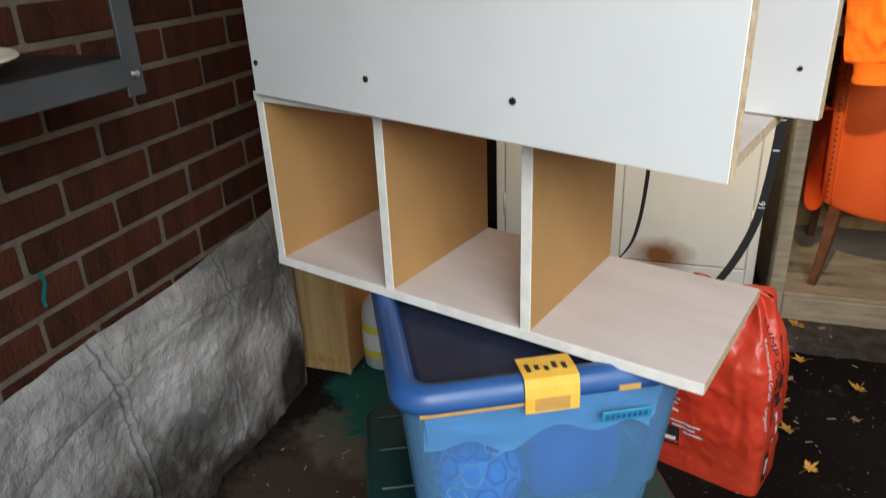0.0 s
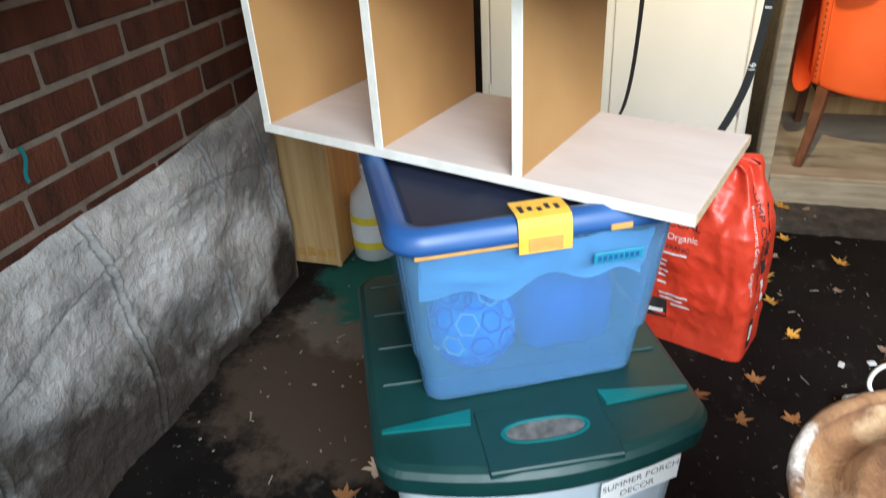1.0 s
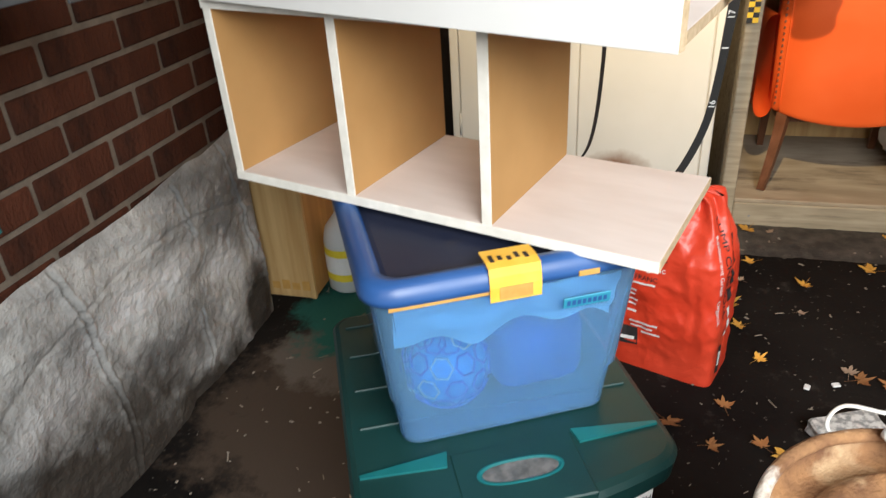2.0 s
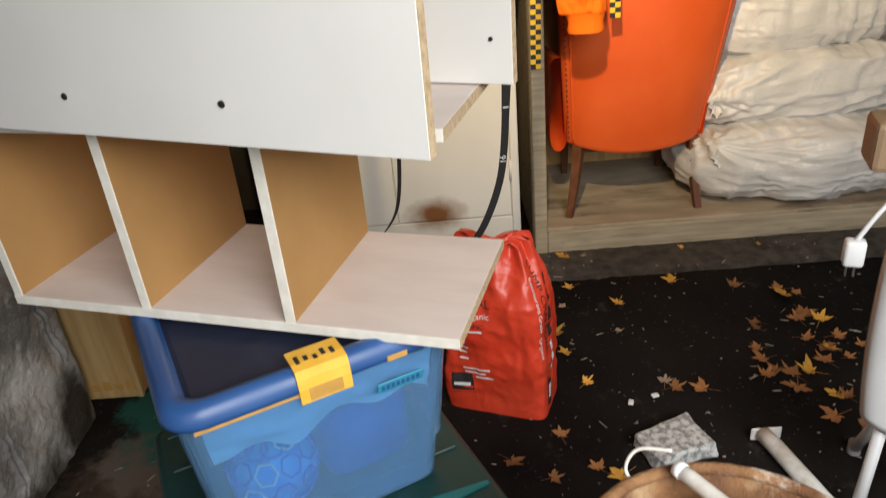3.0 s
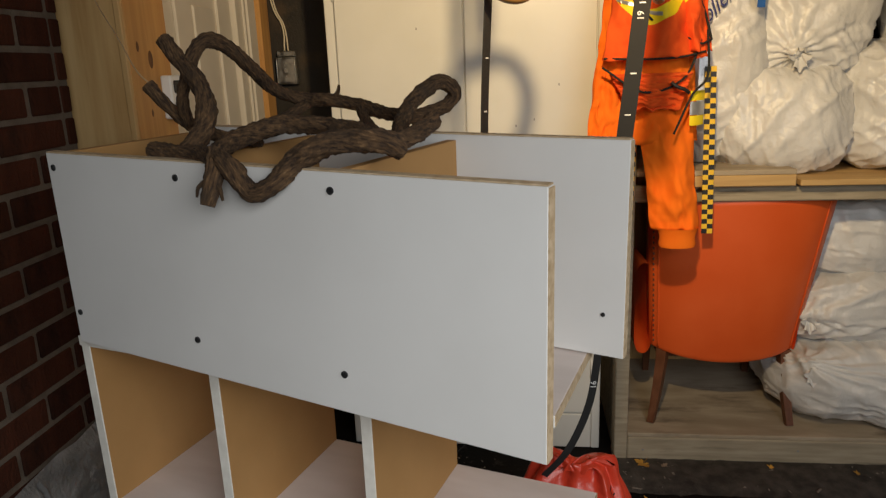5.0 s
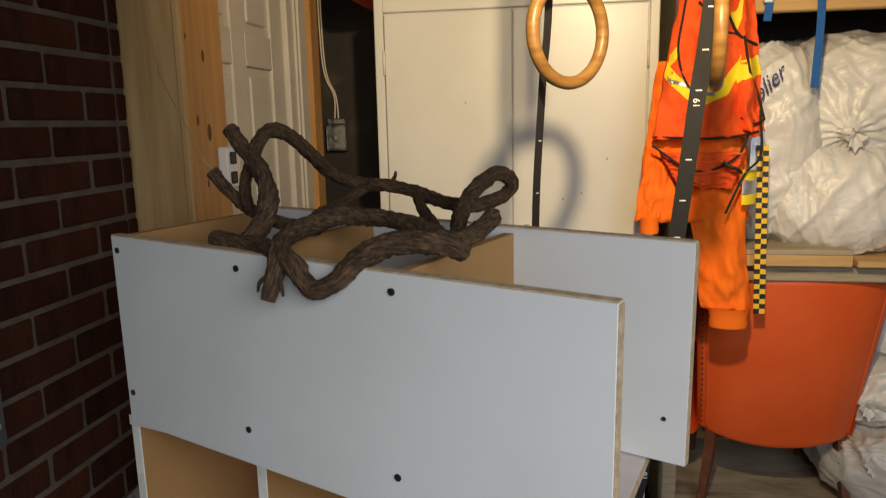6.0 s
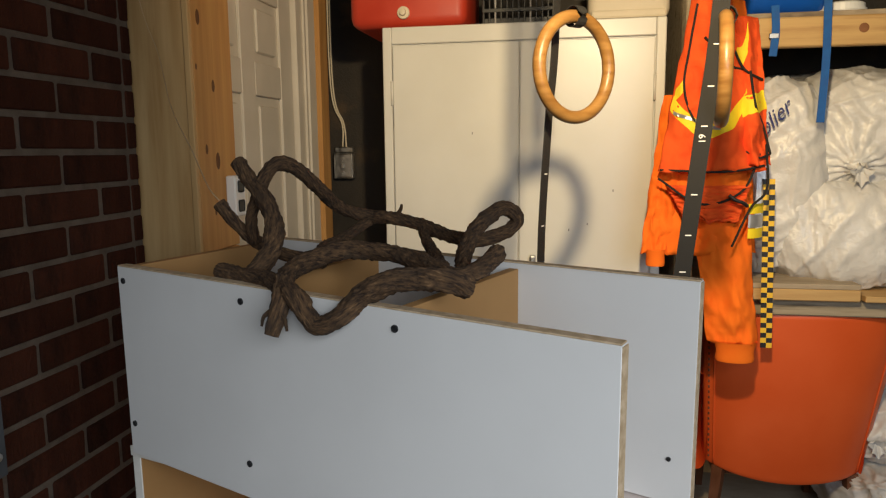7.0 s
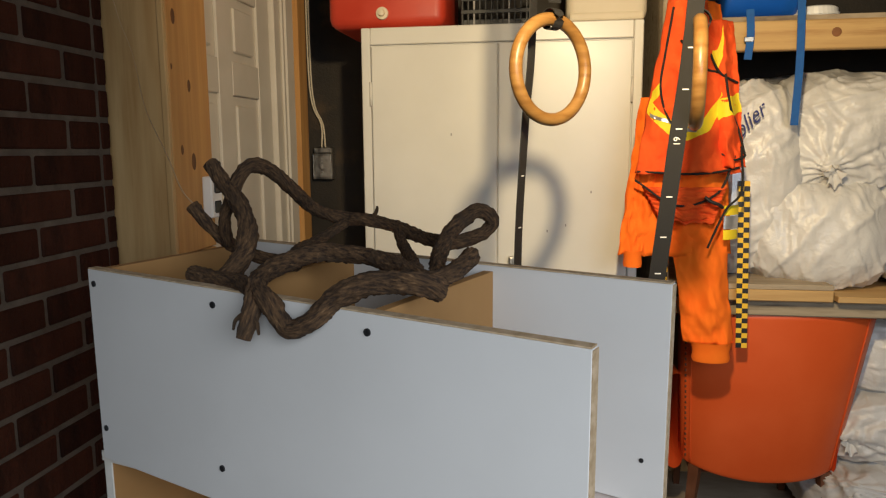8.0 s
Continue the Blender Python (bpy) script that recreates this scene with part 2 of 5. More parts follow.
def floor_material():
    m, nt, p, co = base_mat("damp_dark_concrete")
    broad, mid, fine = noise_tex(nt, co, 1.7, 6), noise_tex(nt, co, 9, 7, rough=0.68), noise_tex(nt, co, 70, 5)
    col = mix(nt, ramp(nt, broad, 0.4, 0.62), (0.007, 0.0062, 0.006), (0.016, 0.0136, 0.012))
    col = mix(nt, ramp(nt, mid, 0.60, 0.74), col, (0.045, 0.039, 0.034))
    col = mix(nt, ramp(nt, fine, 0.66, 0.72), col, (0.11, 0.098, 0.086))
    def blob(cx, cy, r):
        """A spill of its own shape round a place on the floor."""
        d = nt.nodes.new("ShaderNodeVectorMath")
        d.operation = "DISTANCE"
        nt.links.new(co, d.inputs[0])
        d.inputs[1].default_value = (cx, cy, 0)
        add = nt.nodes.new("ShaderNodeMath")
        add.operation = "MULTIPLY_ADD"
        nt.links.new(mid, add.inputs[0])
        add.inputs[1].default_value = r * 1.6
        nt.links.new(d.outputs["Value"], add.inputs[2])
        return ramp(nt, add.outputs[0], r * 1.95, r * 1.65)

    col = mix(nt, blob(-0.52, 1.30, 0.34), col, (0.060, 0.044, 0.033))
    col = mix(nt, blob(-0.62, 1.52, 0.16), col, (0.115, 0.098, 0.082))
    col = mix(nt, blob(-0.58, 1.72, 0.22), col, (0.024, 0.105, 0.088))
    nt.links.new(col, p.inputs["Base Color"])
    nt.links.new(ramp(nt, broad, -0.5, 0.9), p.inputs["Roughness"])
    p.inputs["Specular IOR Level"].default_value = 0.06
    bump(nt, p, mix(nt, 0.4, mid, fine), 0.6, 0.006)
    return m


def parging_material():
    m, nt, p, co = base_mat("grey_cement_parging")
    broad, mid, fine = noise_tex(nt, co, 3.0, 6, (1, 1, 1.6)), noise_tex(nt, co, 16, 6, rough=0.66), noise_tex(nt, co, 140, 4)
    col = mix(nt, ramp(nt, broad, 0.36, 0.62), (0.15, 0.147, 0.142), (0.43, 0.42, 0.40))
    col = mix(nt, ramp(nt, mid, 0.58, 0.74), col, (0.47, 0.46, 0.44))
    col = mix(nt, ramp(nt, noise_tex(nt, co, 5, 7, (1, 1.5, 0.6)), 0.56, 0.7), col, (0.075, 0.07, 0.062))
    sep = nt.nodes.new("ShaderNodeSeparateXYZ")
    nt.links.new(co, sep.inputs[0])
    ragged = noise_tex(nt, co, 7, 7, rough=0.66)

    def calc(op, a, b):
        n = nt.nodes.new("ShaderNodeMath")
        n.operation = op
        for sock, v in zip(n.inputs, (a, b)):
            if isinstance(v, (int, float)):
                sock.default_value = v
            else:
                nt.links.new(v, sock)
        return n.outputs[0]

    def ragged_patch(cy, cz, ry, rz):
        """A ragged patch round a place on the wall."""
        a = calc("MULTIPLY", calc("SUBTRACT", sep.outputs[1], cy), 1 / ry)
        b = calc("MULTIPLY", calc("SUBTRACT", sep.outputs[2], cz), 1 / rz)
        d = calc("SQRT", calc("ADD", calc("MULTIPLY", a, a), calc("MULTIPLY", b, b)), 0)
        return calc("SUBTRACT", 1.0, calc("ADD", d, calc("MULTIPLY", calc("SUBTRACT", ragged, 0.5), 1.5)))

    # trowelled white scuffs and ragged dark brown patches along the foot
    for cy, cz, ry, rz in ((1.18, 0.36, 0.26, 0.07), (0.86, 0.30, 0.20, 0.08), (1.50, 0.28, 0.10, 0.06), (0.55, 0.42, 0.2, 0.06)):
        col = mix(nt, ramp(nt, ragged_patch(cy, cz, ry, rz), 0.05, 0.75), col, (0.52, 0.51, 0.50))
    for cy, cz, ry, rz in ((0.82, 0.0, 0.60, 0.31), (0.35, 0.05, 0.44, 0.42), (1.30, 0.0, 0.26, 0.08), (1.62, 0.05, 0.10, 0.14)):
        col = mix(nt, ramp(nt, ragged_patch(cy, cz, ry, rz), -0.15, 0.45), col, (0.034, 0.026, 0.019))
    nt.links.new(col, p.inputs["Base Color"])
    p.inputs["Roughness"].default_value = 0.82
    bump(nt, p, mix(nt, 0.35, mid, fine), 1.0, 0.012)
    return m


def bark_material():
    """Stringy bark whose strands run along the limb (the mesh's own 'grain' coordinates)."""
    m, nt, p, co = base_mat("grapevine_bark")
    at = nt.nodes.new("ShaderNodeAttribute")
    at.attribute_name = "grain"
    g = at.outputs["Vector"]
    strand, fine, broad = noise_tex(nt, g, 1.0, 5, (330, 330, 85), 0.66), noise_tex(nt, g, 1.0, 4, (700, 700, 120)), noise_tex(nt, co, 26, 4)
    col = mix(nt, ramp(nt, strand, 0.38, 0.66), (0.026, 0.013, 0.006), (0.165, 0.090, 0.037))
    col = mix(nt, ramp(nt, strand, 0.62, 0.75), col, (0.27, 0.165, 0.083))
    col = mix(nt, ramp(nt, broad, 0.55, 0.75), col, (0.05, 0.030, 0.016))
    nt.links.new(col, p.inputs["Base Color"])
    p.inputs["Roughness"].default_value = 0.88
    bump(nt, p, mix(nt, 0.3, strand, fine), 1.0, 0.006)
    return m


BARK = bark_material()
FLOOR, PARGE = floor_material(), parging_material()


# ---- mesh helpers ----
def part(name, bm, material, parent=None, label="", smooth=False, at=None):
    me = bpy.data.meshes.new(name)
    bmesh.ops.recalc_face_normals(bm, faces=bm.faces)
    if smooth:
        for f in bm.faces:
            f.smooth = smooth is True or len(f.verts) < 5
    bm.to_mesh(me)
    bm.free()
    for mt in material if isinstance(material, (list, tuple)) else [material]:
        me.materials.append(mt)
    ob = new(name, me)
    if parent:
        ob.parent = parent
    if at is not None:
        ob.matrix_basis = at
    return tagged(ob, label)


def thing(name, label, category, at=None, group=""):
    ob = new(name)
    ob.empty_display_size = 0.05
    if at is not None:
        ob.matrix_basis = at
    return tagged(ob, label, category, group)


def box(x0, x1, y0, y1, z0, z1, bevel=0.0, bm=None, seg=1):
    bm = bm or bmesh.new()
    vs = bmesh.ops.create_cube(bm, size=1)["verts"]
    for v in vs:
        v.co = Vector(((x0 + x1) / 2 + v.co.x * (x1 - x0), (y0 + y1) / 2 + v.co.y * (y1 - y0), (z0 + z1) / 2 + v.co.z * (z1 - z0)))
    if bevel:
        bmesh.ops.bevel(bm, geom=list({e for v in vs for e in v.link_edges}), offset=bevel, segments=seg, affect="EDGES", profile=0.5)
    return bm


def catmull(pts, n):
    """A smooth line through the points, n steps a span."""
    p = [Vector(q) for q in pts]
    p = [p[0] * 2 - p[1], *p, p[-1] * 2 - p[-2]]
    out = []
    for i in range(1, len(p) - 2):
        for k in range(n):
            t = k / n
            a, b, c, d = p[i - 1], p[i], p[i + 1], p[i + 2]
            out.append(0.5 * ((2 * b) + (c - a) * t + (2 * a - 5 * b + 4 * c - d) * t * t + (3 * b - a - 3 * c + d) * t ** 3))
    out.append(p[-2])
    return out


def sweep(pts, radius, seg=10, wide=None, bm=None, rough=0.0, closed=False, caps=True, up=(0, 0, 1)):
    """A tube along the points. radius: a number or one per point; wide: the second half-width, for a flat ribbon."""
    bm = bm or bmesh.new()
    n = len(pts)
    rings = []
    grain = bm.verts.layers.float_vector.new("grain") if rough else None
    ref = Vector(up)
    run = 0.0
    for i, q in enumerate(pts):
        run += (q - pts[i - 1]).length if i else 0.0
        d = (pts[(i + 1) % n] - pts[i - 1]) if closed else (pts[min(i + 1, n - 1)] - pts[max(i - 1, 0)])
        d.normalize()
        side = d.cross(ref)
        if side.length < 1e-4:
            side = d.cross(Vector((1, 0, 0)))
        side.normalize()
        top = side.cross(d).normalized()
        if wide is None:
            ref = top
        r = radius[i] if isinstance(radius, (list, tuple)) else radius
        w = r if wide is None else wide
        ring = []
        for k in range(seg):
            a = 2 * math.pi * (k + (0.5 if seg == 4 else 0)) / seg
            s = 1.0
            c = q + side * math.cos(a) * w + top * math.sin(a) * r
            if rough:
                ca, sa_, tw = math.cos(a + 14 * run), math.sin(a + 14 * run), run
                s = 1 + rough * (0.9 * noise.noise(Vector((ca * 1.1, sa_ * 1.1, tw * 16)) + q * 3) + 1.0 * (0.35 - abs(noise.noise(Vector((ca * 3.2, sa_ * 3.2, tw * 30)))) * 1.6) + 0.6 * noise.noise(Vector((ca * 6, sa_ * 6, tw * 110))))
                c = q + (side * math.cos(a) * w + top * math.sin(a) * r) * s
            ring.append(bm.verts.new(c))
            if rough:
                ring[-1][grain] = (math.cos(a + 14 * run) * 0.011, math.sin(a + 14 * run) * 0.011, run + 3.7 * pts[0].x)
        rings.append(ring)
    for i in range(n if closed else n - 1):
        a, b = rings[i], rings[(i + 1) % n]
        for k in range(seg):
            bm.faces.new((a[k], a[(k + 1) % seg], b[(k + 1) % seg], b[k]))
    if caps and not closed:
        bm.faces.new(rings[0][::-1])
        bm.faces.new(rings[-1])
    return bm


def ribbon(pts, half, thick=0.0012, across=(1, 0, 0), bm=None):
    """A flat strap along the points, its width along 'across'."""
    bm = bm or bmesh.new()
    ac = Vector(across).normalized()
    rows = []
    n = len(pts)
    for i, q in enumerate(pts):
        d = (pts[min(i + 1, n - 1)] - pts[max(i - 1, 0)]).normalized()
        w = (ac - d * ac.dot(d)).normalized()
        nn = d.cross(w).normalized()
        h = half[i] if isinstance(half, list) else half
        rows.append([bm.verts.new(q + w * a * h + nn * b * thick) for a, b in ((-1, -1), (1, -1), (1, 1), (-1, 1))])
    for a, b in zip(rows, rows[1:]):
        for k in range(4):
            bm.faces.new((a[k], a[(k + 1) % 4], b[(k + 1) % 4], b[k]))
    bm.faces.new(rows[0][::-1])
    bm.faces.new(rows[-1])
    return bm


def lathe(profile, seg=32, bm=None, cx=0.0, cy=0.0):
    """A body turned round the z axis from (radius, height) pairs."""
    bm = bm or bmesh.new()
    rings = []
    for r, z in profile:
        if r < 1e-5:
            rings.append([bm.verts.new((cx, cy, z))])
        else:
            rings.append([bm.verts.new((cx + r * math.cos(2 * math.pi * k / seg), cy + r * math.sin(2 * math.pi * k / seg), z)) for k in range(seg)])
    for a, b in zip(rings, rings[1:]):
        for k in range(seg):
            q = [a[k % len(a)], a[(k + 1) % len(a)], b[(k + 1) % len(b)], b[k % len(b)]]
            q = list(dict.fromkeys(q))
            if len(q) > 2:
                bm.faces.new(q)
    return bm


def sheet(fn, nu, nv, bm=None, close_u=False):
    """A surface fn(u, v), u and v from 0 to 1."""
    bm = bm or bmesh.new()
    g = [[bm.verts.new(fn(i / nu, j / nv)) for j in range(nv + 1)] for i in range(nu if close_u else nu + 1)]
    for i in range(nu):
        for j in range(nv):
            a, b = g[i], g[(i + 1) % len(g)]
            bm.faces.new((a[j], b[j], b[j + 1], a[j + 1]))
    return bm


def solid(ob, thick, offset=-1):
    md = ob.modifiers.new("thickness", "SOLIDIFY")
    md.thickness, md.offset = thick, offset
    return ob


def words(name, text, size, material, parent, place, extrude=0.0004, label=""):
    """Writing as a mesh; place(x, y) lays each point of the flat writing on its surface."""
    cu = bpy.data.curves.new(name, "FONT")
    cu.body, cu.size, cu.align_x, cu.align_y = text, size, "CENTER", "CENTER"
    tmp = bpy.data.objects.new(name, cu)
    scene.collection.objects.link(tmp)
    dg = bpy.context.evaluated_depsgraph_get()
    me = bpy.data.meshes.new_from_object(tmp.evaluated_get(dg))
    bpy.data.objects.remove(tmp)
    for v in me.vertices:
        v.co = place(v.co.x, v.co.y)
    me.materials.clear()
    me.materials.append(material)
    ob = new(name, me)
    ob.parent = parent
    return tagged(ob, label)


def slab_mesh(dx, dy, dz, bevel):
    """Shared mesh of one small bevelled block, centred."""
    bm = box(-dx / 2, dx / 2, -dy / 2, dy / 2, -dz / 2, dz / 2, bevel)
    me = bpy.data.meshes.new("piece")
    bm.to_mesh(me)
    bm.free()
    return me


# ---- the garage ----
def plain(name, x0, x1, y0, y1, z0, z1, material, label):
    return tagged(part(name, box(x0, x1, y0, y1, z0, z1), material), label, name.split("_")[0], kind="structure")


ground = bmesh.new()
gs = 46
gv = [[ground.verts.new((-1.6 + 5.2 * i / gs, -3.0 + 6.4 * j / gs, 0.004 * (noise.noise(Vector((i * 0.4, j * 0.4, 0))) - 0.5))) for j in range(gs + 1)] for i in range(gs + 1)]
for i in range(gs):
    for j in range(gs):
        ground.faces.new((gv[i][j], gv[i + 1][j], gv[i + 1][j + 1], gv[i][j + 1]))
tagged(part("floor", ground, FLOOR, smooth=True), "damp black-stained concrete garage floor with dirt and green paint spill", "floor", kind="structure")
plain("ground", -400, 400, -400, -3.0, -0.3, -0.02, mat("asphalt", (0.04, 0.04, 0.04), (0.06, 0.06, 0.06), 0.9, 6, 120), "dark paved ground outside the open garage door")
# low worn concrete step in front of the wooden platform
lip = sheet(lambda u, v: Vector((0.40 + 2.2 * u, 2.44 - 0.19 * v - 0.012 * noise.noise(Vector((u * 40, 3, 0))) * v, 0.016 * (1 - v ** 3) + 0.004 * noise.noise(Vector((u * 60, v * 6, 2))))), 110, 8)
tagged(part("floor_edge", lip, mat("worn_grey_concrete", (0.03, 0.026, 0.022), (0.085, 0.073, 0.062), 0.85, 22, 120, c=(0.03, 0.026, 0.023), bump_s=0.8, bump_d=0.004), smooth=True), "worn grey strip of bare concrete along the platform", "floor edge", kind="structure")

wall = tagged(part("wall_west", box(-1.2, -0.9135, -0.6, 1.738, 0.0, 2.6), MORTAR), "dark red brick wall with grey mortar joints", "wall", kind="structure")
plain("wall_east", 3.2, 3.35, -0.6, 3.3, 0, 2.6, WALLBOARD, "plain grey garage wall")
plain("wall_north", -1.2, 3.2, 3.12, 3.3, 0, 2.6, TAR, "dark papered stud wall behind the cabinet")
plain("wall_side", -1.2, -0.955, 1.86, 3.12, 0, 2.6, TAR, "dark wall beside the house door")
# unseen ceiling and header, placed to keep sky and sun off the upper bricks
plain("ceiling", -1.2, 3.35, -0.60, 3.3, 2.6, 2.7, CEILING, "plain garage ceiling board")
plain("wall_south", -1.2, 3.2, -0.75, -0.60, 1.95, 2.7, WALLBOARD, "plain header added over the door opening to hold back daylight")

# cement parging over the foundation, with block joints showing through
def parge(u, v):
    y = -0.6 + 2.325 * u
    top = 0.555 + 0.028 * noise.noise(Vector((y * 3.1, 0, 5))) + 0.005 * noise.noise(Vector((y * 14, 0, 1))) + 0.05 * max(0, (y - 1.45) / 0.27) ** 2
    z = top * v
    p = Vector((0, y, z))
    out = 0.012 + 0.013 * noise.noise(p * 5.0) + 0.008 * noise.noise(p * 13) + 0.008 * (0.35 - abs(noise.noise(Vector((0, p.y * 5 + p.z * 4, p.z * 9))))) + 0.0035 * noise.noise(p * 40) + 0.002 * noise.noise(p * 90)
    for yj, z0, z1 in ((1.005, 0.0, 0.56), (1.40, 0.40, 0.55), (1.33, 0.05, 0.22), (1.625, 0.22, 0.60), (0.62, 0.0, 0.5), (0.2, 0.0, 0.5)):
        if z0 < z < z1:
            d = abs(y - yj - 0.03 * math.sin(z * 7))
            out += 0.006 * math.exp(-((d - 0.010) / 0.005) ** 2) - 0.020 * math.exp(-(d / 0.0045) ** 2)
    arc = abs(z - 0.36 - 0.10 * math.sin((y - 0.75) * 3.2))
    out -= 0.004 * math.exp(-(arc / 0.006) ** 2)
    out += 0.012 * (1 - v)
    if v > 0.94:
        out *= max(0.0, (1 - v) / 0.06)
    if u > 0.985:
        out *= max(0.0, (1 - u) / 0.015)
    return Vector((-0.905 + max(out, -0.007 if v > 0.9 else -0.005), y, z))


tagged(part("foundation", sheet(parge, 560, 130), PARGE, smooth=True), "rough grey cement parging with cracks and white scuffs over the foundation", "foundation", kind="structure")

# ---- the post, the door, the stud ----
post = thing("corner_post", "pale plywood-clad corner post beside the brick wall", "post", pose(-0.777, 1.768, 0))
part("front_board", box(-0.165, -0.002, 0, 0.018, 0.0, 2.6, 0.002), OSB, post, "pale plywood board with a stamp near the floor")
part("side_board", box(-0.017, 0.0, 0.0185, 0.215, 1.20, 2.6, 0.002), PINE, post, "knotty pine board")
part("side_board", box(-0.017, -0.001, 0.0185, 0.215, 0.0, 1.197, 0.002), PINE, post, "lower knotty pine board")
part("corner_strip", box(-0.012, 0.004, -0.004, 0.010, 0.0, 2.6, 0.002), OSB, post)
for i in range(4):
    part("grade_stamp", box(-0.14 + 0.034 * i, -0.115 + 0.034 * i, -0.0012, 0.0, 0.028, 0.052 + 0.008 * (i % 2)), TAPE_WORN, post, "faint printed lumber stamp")
for y, z, r in ((0.05, 1.78, 0.012), (0.11, 1.62, 0.010), (0.06, 1.46, 0.008), (0.115, 1.43, 0.014), (0.05, 1.95, 0.016), (0.09, 1.30, 0.006), (0.03, 1.66, 0.005), (0.125, 1.85, 0.008)):
    part("knot", lathe([(0, 0.0012), (r * 0.8, 0.001), (r, 0.0)], 12), mat("dark_knot", (0.10, 0.04, 0.014), (0.16, 0.07, 0.025), 0.6), post, at=Matrix.Translation((0, y, z)) @ Matrix.Rotation(radians(90), 4, "Y") @ Matrix.Diagonal((1.6, 0.8, 1, 1)))

door = thing("door_1", "closed off-white six-panel house door", "door", pose(-0.90, 1.97, 0.02))
door["kind"] = "structure"
part("slab", box(-0.04, -0.012, 0, 0.75, 0, 2.05, 0.002), DOOR_PAINT, door)
for x0, x1 in ((0.0, 0.11), (0.33, 0.43), (0.64, 0.75)):
    part("stile", box(-0.012, 0.0, x0, x1, 0, 2.05, 0.003), DOOR_PAINT, door)
for z0, z1 in ((0, 0.23), (0.80, 0.95), (1.615, 1.725), (1.93, 2.05)):
    for y0, y1 in ((0.11, 0.33), (0.43, 0.64)):
        part("rail", box(-0.012, -0.0005, y0, y1, z0, z1, 0.003), DOOR_PAINT, door)
for z0, z1 in ((0.23, 0.80), (0.95, 1.615), (1.725, 1.93)):
    for y0, y1 in ((0.11, 0.33), (0.43, 0.64)):
        part("raised_panel", box(-0.014, -0.003, y0 + 0.03, y1 - 0.03, z0 + 0.03, z1 - 0.03, 0.006), DOOR_PAINT, door)
casing = thing("door_casing", "white painted moulded door casing beside the stud", "casing", pose(-0.90, 2.725, 0))
casing["kind"] = "structure"
part("jamb", box(-0.03, 0.018, 0.0, 0.075, 0, 2.15, 0.003), DOOR_PAINT, casing)
part("moulding", box(-0.03, 0.034, 0.076, 0.155, 0, 2.15, 0.005), DOOR_PAINT, casing)
part("bead", box(0.018, 0.028, 0.055, 0.0755, 0, 2.15, 0.003), DOOR_PAINT, casing)
part("head", box(-0.03, 0.03, -0.80, -0.001, 2.08, 2.17, 0.004), DOOR_PAINT, casing)
stud = thing("wall_stud", "knotty pine wall stud beside the door casing", "stud", pose(-0.90, 2.885, 0))
part("timber", box(-0.04, 0.05, 0, 0.09, 0, 2.6, 0.003), PINE, stud)
outlet = thing("power_outlet", "white surface power outlet on the pine board", "outlet", pose(-0.777, 1.945, 1.335))
part("housing", box(0.0, 0.028, -0.03, 0.03, -0.055, 0.055, 0.004), WHITE_PLASTIC, outlet)
for dz in (-0.026, 0.026):
    part("socket", box(0.0275, 0.030, -0.016, 0.016, dz - 0.016, dz + 0.016, 0.004), BLACK_PLASTIC, outlet)
junction = thing("junction_box", "grey metal electrical box with toggle on the dark wall", "electrical box", pose(-0.832, 3.12, 1.385) @ Matrix.Scale(0.8, 4))
part("metal_box", box(-0.055, 0.055, -0.05, 0, -0.07, 0.07, 0.005), STEEL, junction)
part("cover_plate", box(-0.048, 0.048, -0.055, -0.0505, -0.062, 0.062, 0.003), STEEL, junction)
part("toggle", box(-0.007, 0.007, -0.068, -0.0555, -0.012, 0.012, 0.003), GREY_PLASTIC, junction)
for dz in (-0.03, 0.035):
    part("screw", lathe([(0, 0.003), (0.005, 0.002), (0.006, 0)], 10), GREY_PLASTIC, junction, at=pose(0, -0.0555, dz, 90))
part("clamp", box(-0.05, 0.05, -0.035, -0.01, 0.0705, 0.10, 0.004), STEEL, junction)
for k in (0, 1):
    part("cable", sweep(catmull([(0.01 - 0.02 * k, -0.02, 0.098), (0.0 - 0.01 * k, -0.02, 0.22), (-0.055 - 0.012 * k, -0.02, 0.42), (-0.06 - 0.012 * k, -0.02, 1.19)], 8), 0.0045, 7), CREAM, junction, "grey electrical cable", smooth=True)
wire = thing("loose_wire", "thin copper wire hanging in front of the post", "wire", pose(-0.62, 1.6, 1.4))
part("strand", sweep([Vector(q) - Vector((-0.62, 1.6, 1.4)) for q in catmull([(-0.93, 1.76, 2.3), (-0.88, 1.73, 1.85), (-0.79, 1.66, 1.67), (-0.66, 1.48, 1.545), (-0.50, 1.27, 1.455), (-0.405, 1.14, 1.405), (-0.37, 1.108, 1.385)], 10)], 0.0011, 5), mat("bare_copper", (0.55, 0.38, 0.2), (0.62, 0.44, 0.25), 0.5), wire)

# ---- metal storage cabinet ----
cab = thing("metal_cabinet", "beige two-door steel storage cabinet behind the shelves", "cabinet", pose(-0.502, 2.53, 0.0))
part("body", box(0, 0.914, 0.012, 0.46, 0.0, 1.855, 0.004), CABINET, cab)
for x0, x1 in ((0, 0.03), (0.884, 0.914)):
    part("frame_side", box(x0, x1, -0.002, 0.0115, 0, 1.855, 0.003), CABINET, cab)
part("frame_top", box(0.0305, 0.8835, -0.002, 0.0115, 1.80, 1.855, 0.003), CABINET, cab)
part("kick_panel", box(0.0305, 0.8835, 0.0, 0.0115, 0.0, 0.135, 0.003), CABINET, cab)
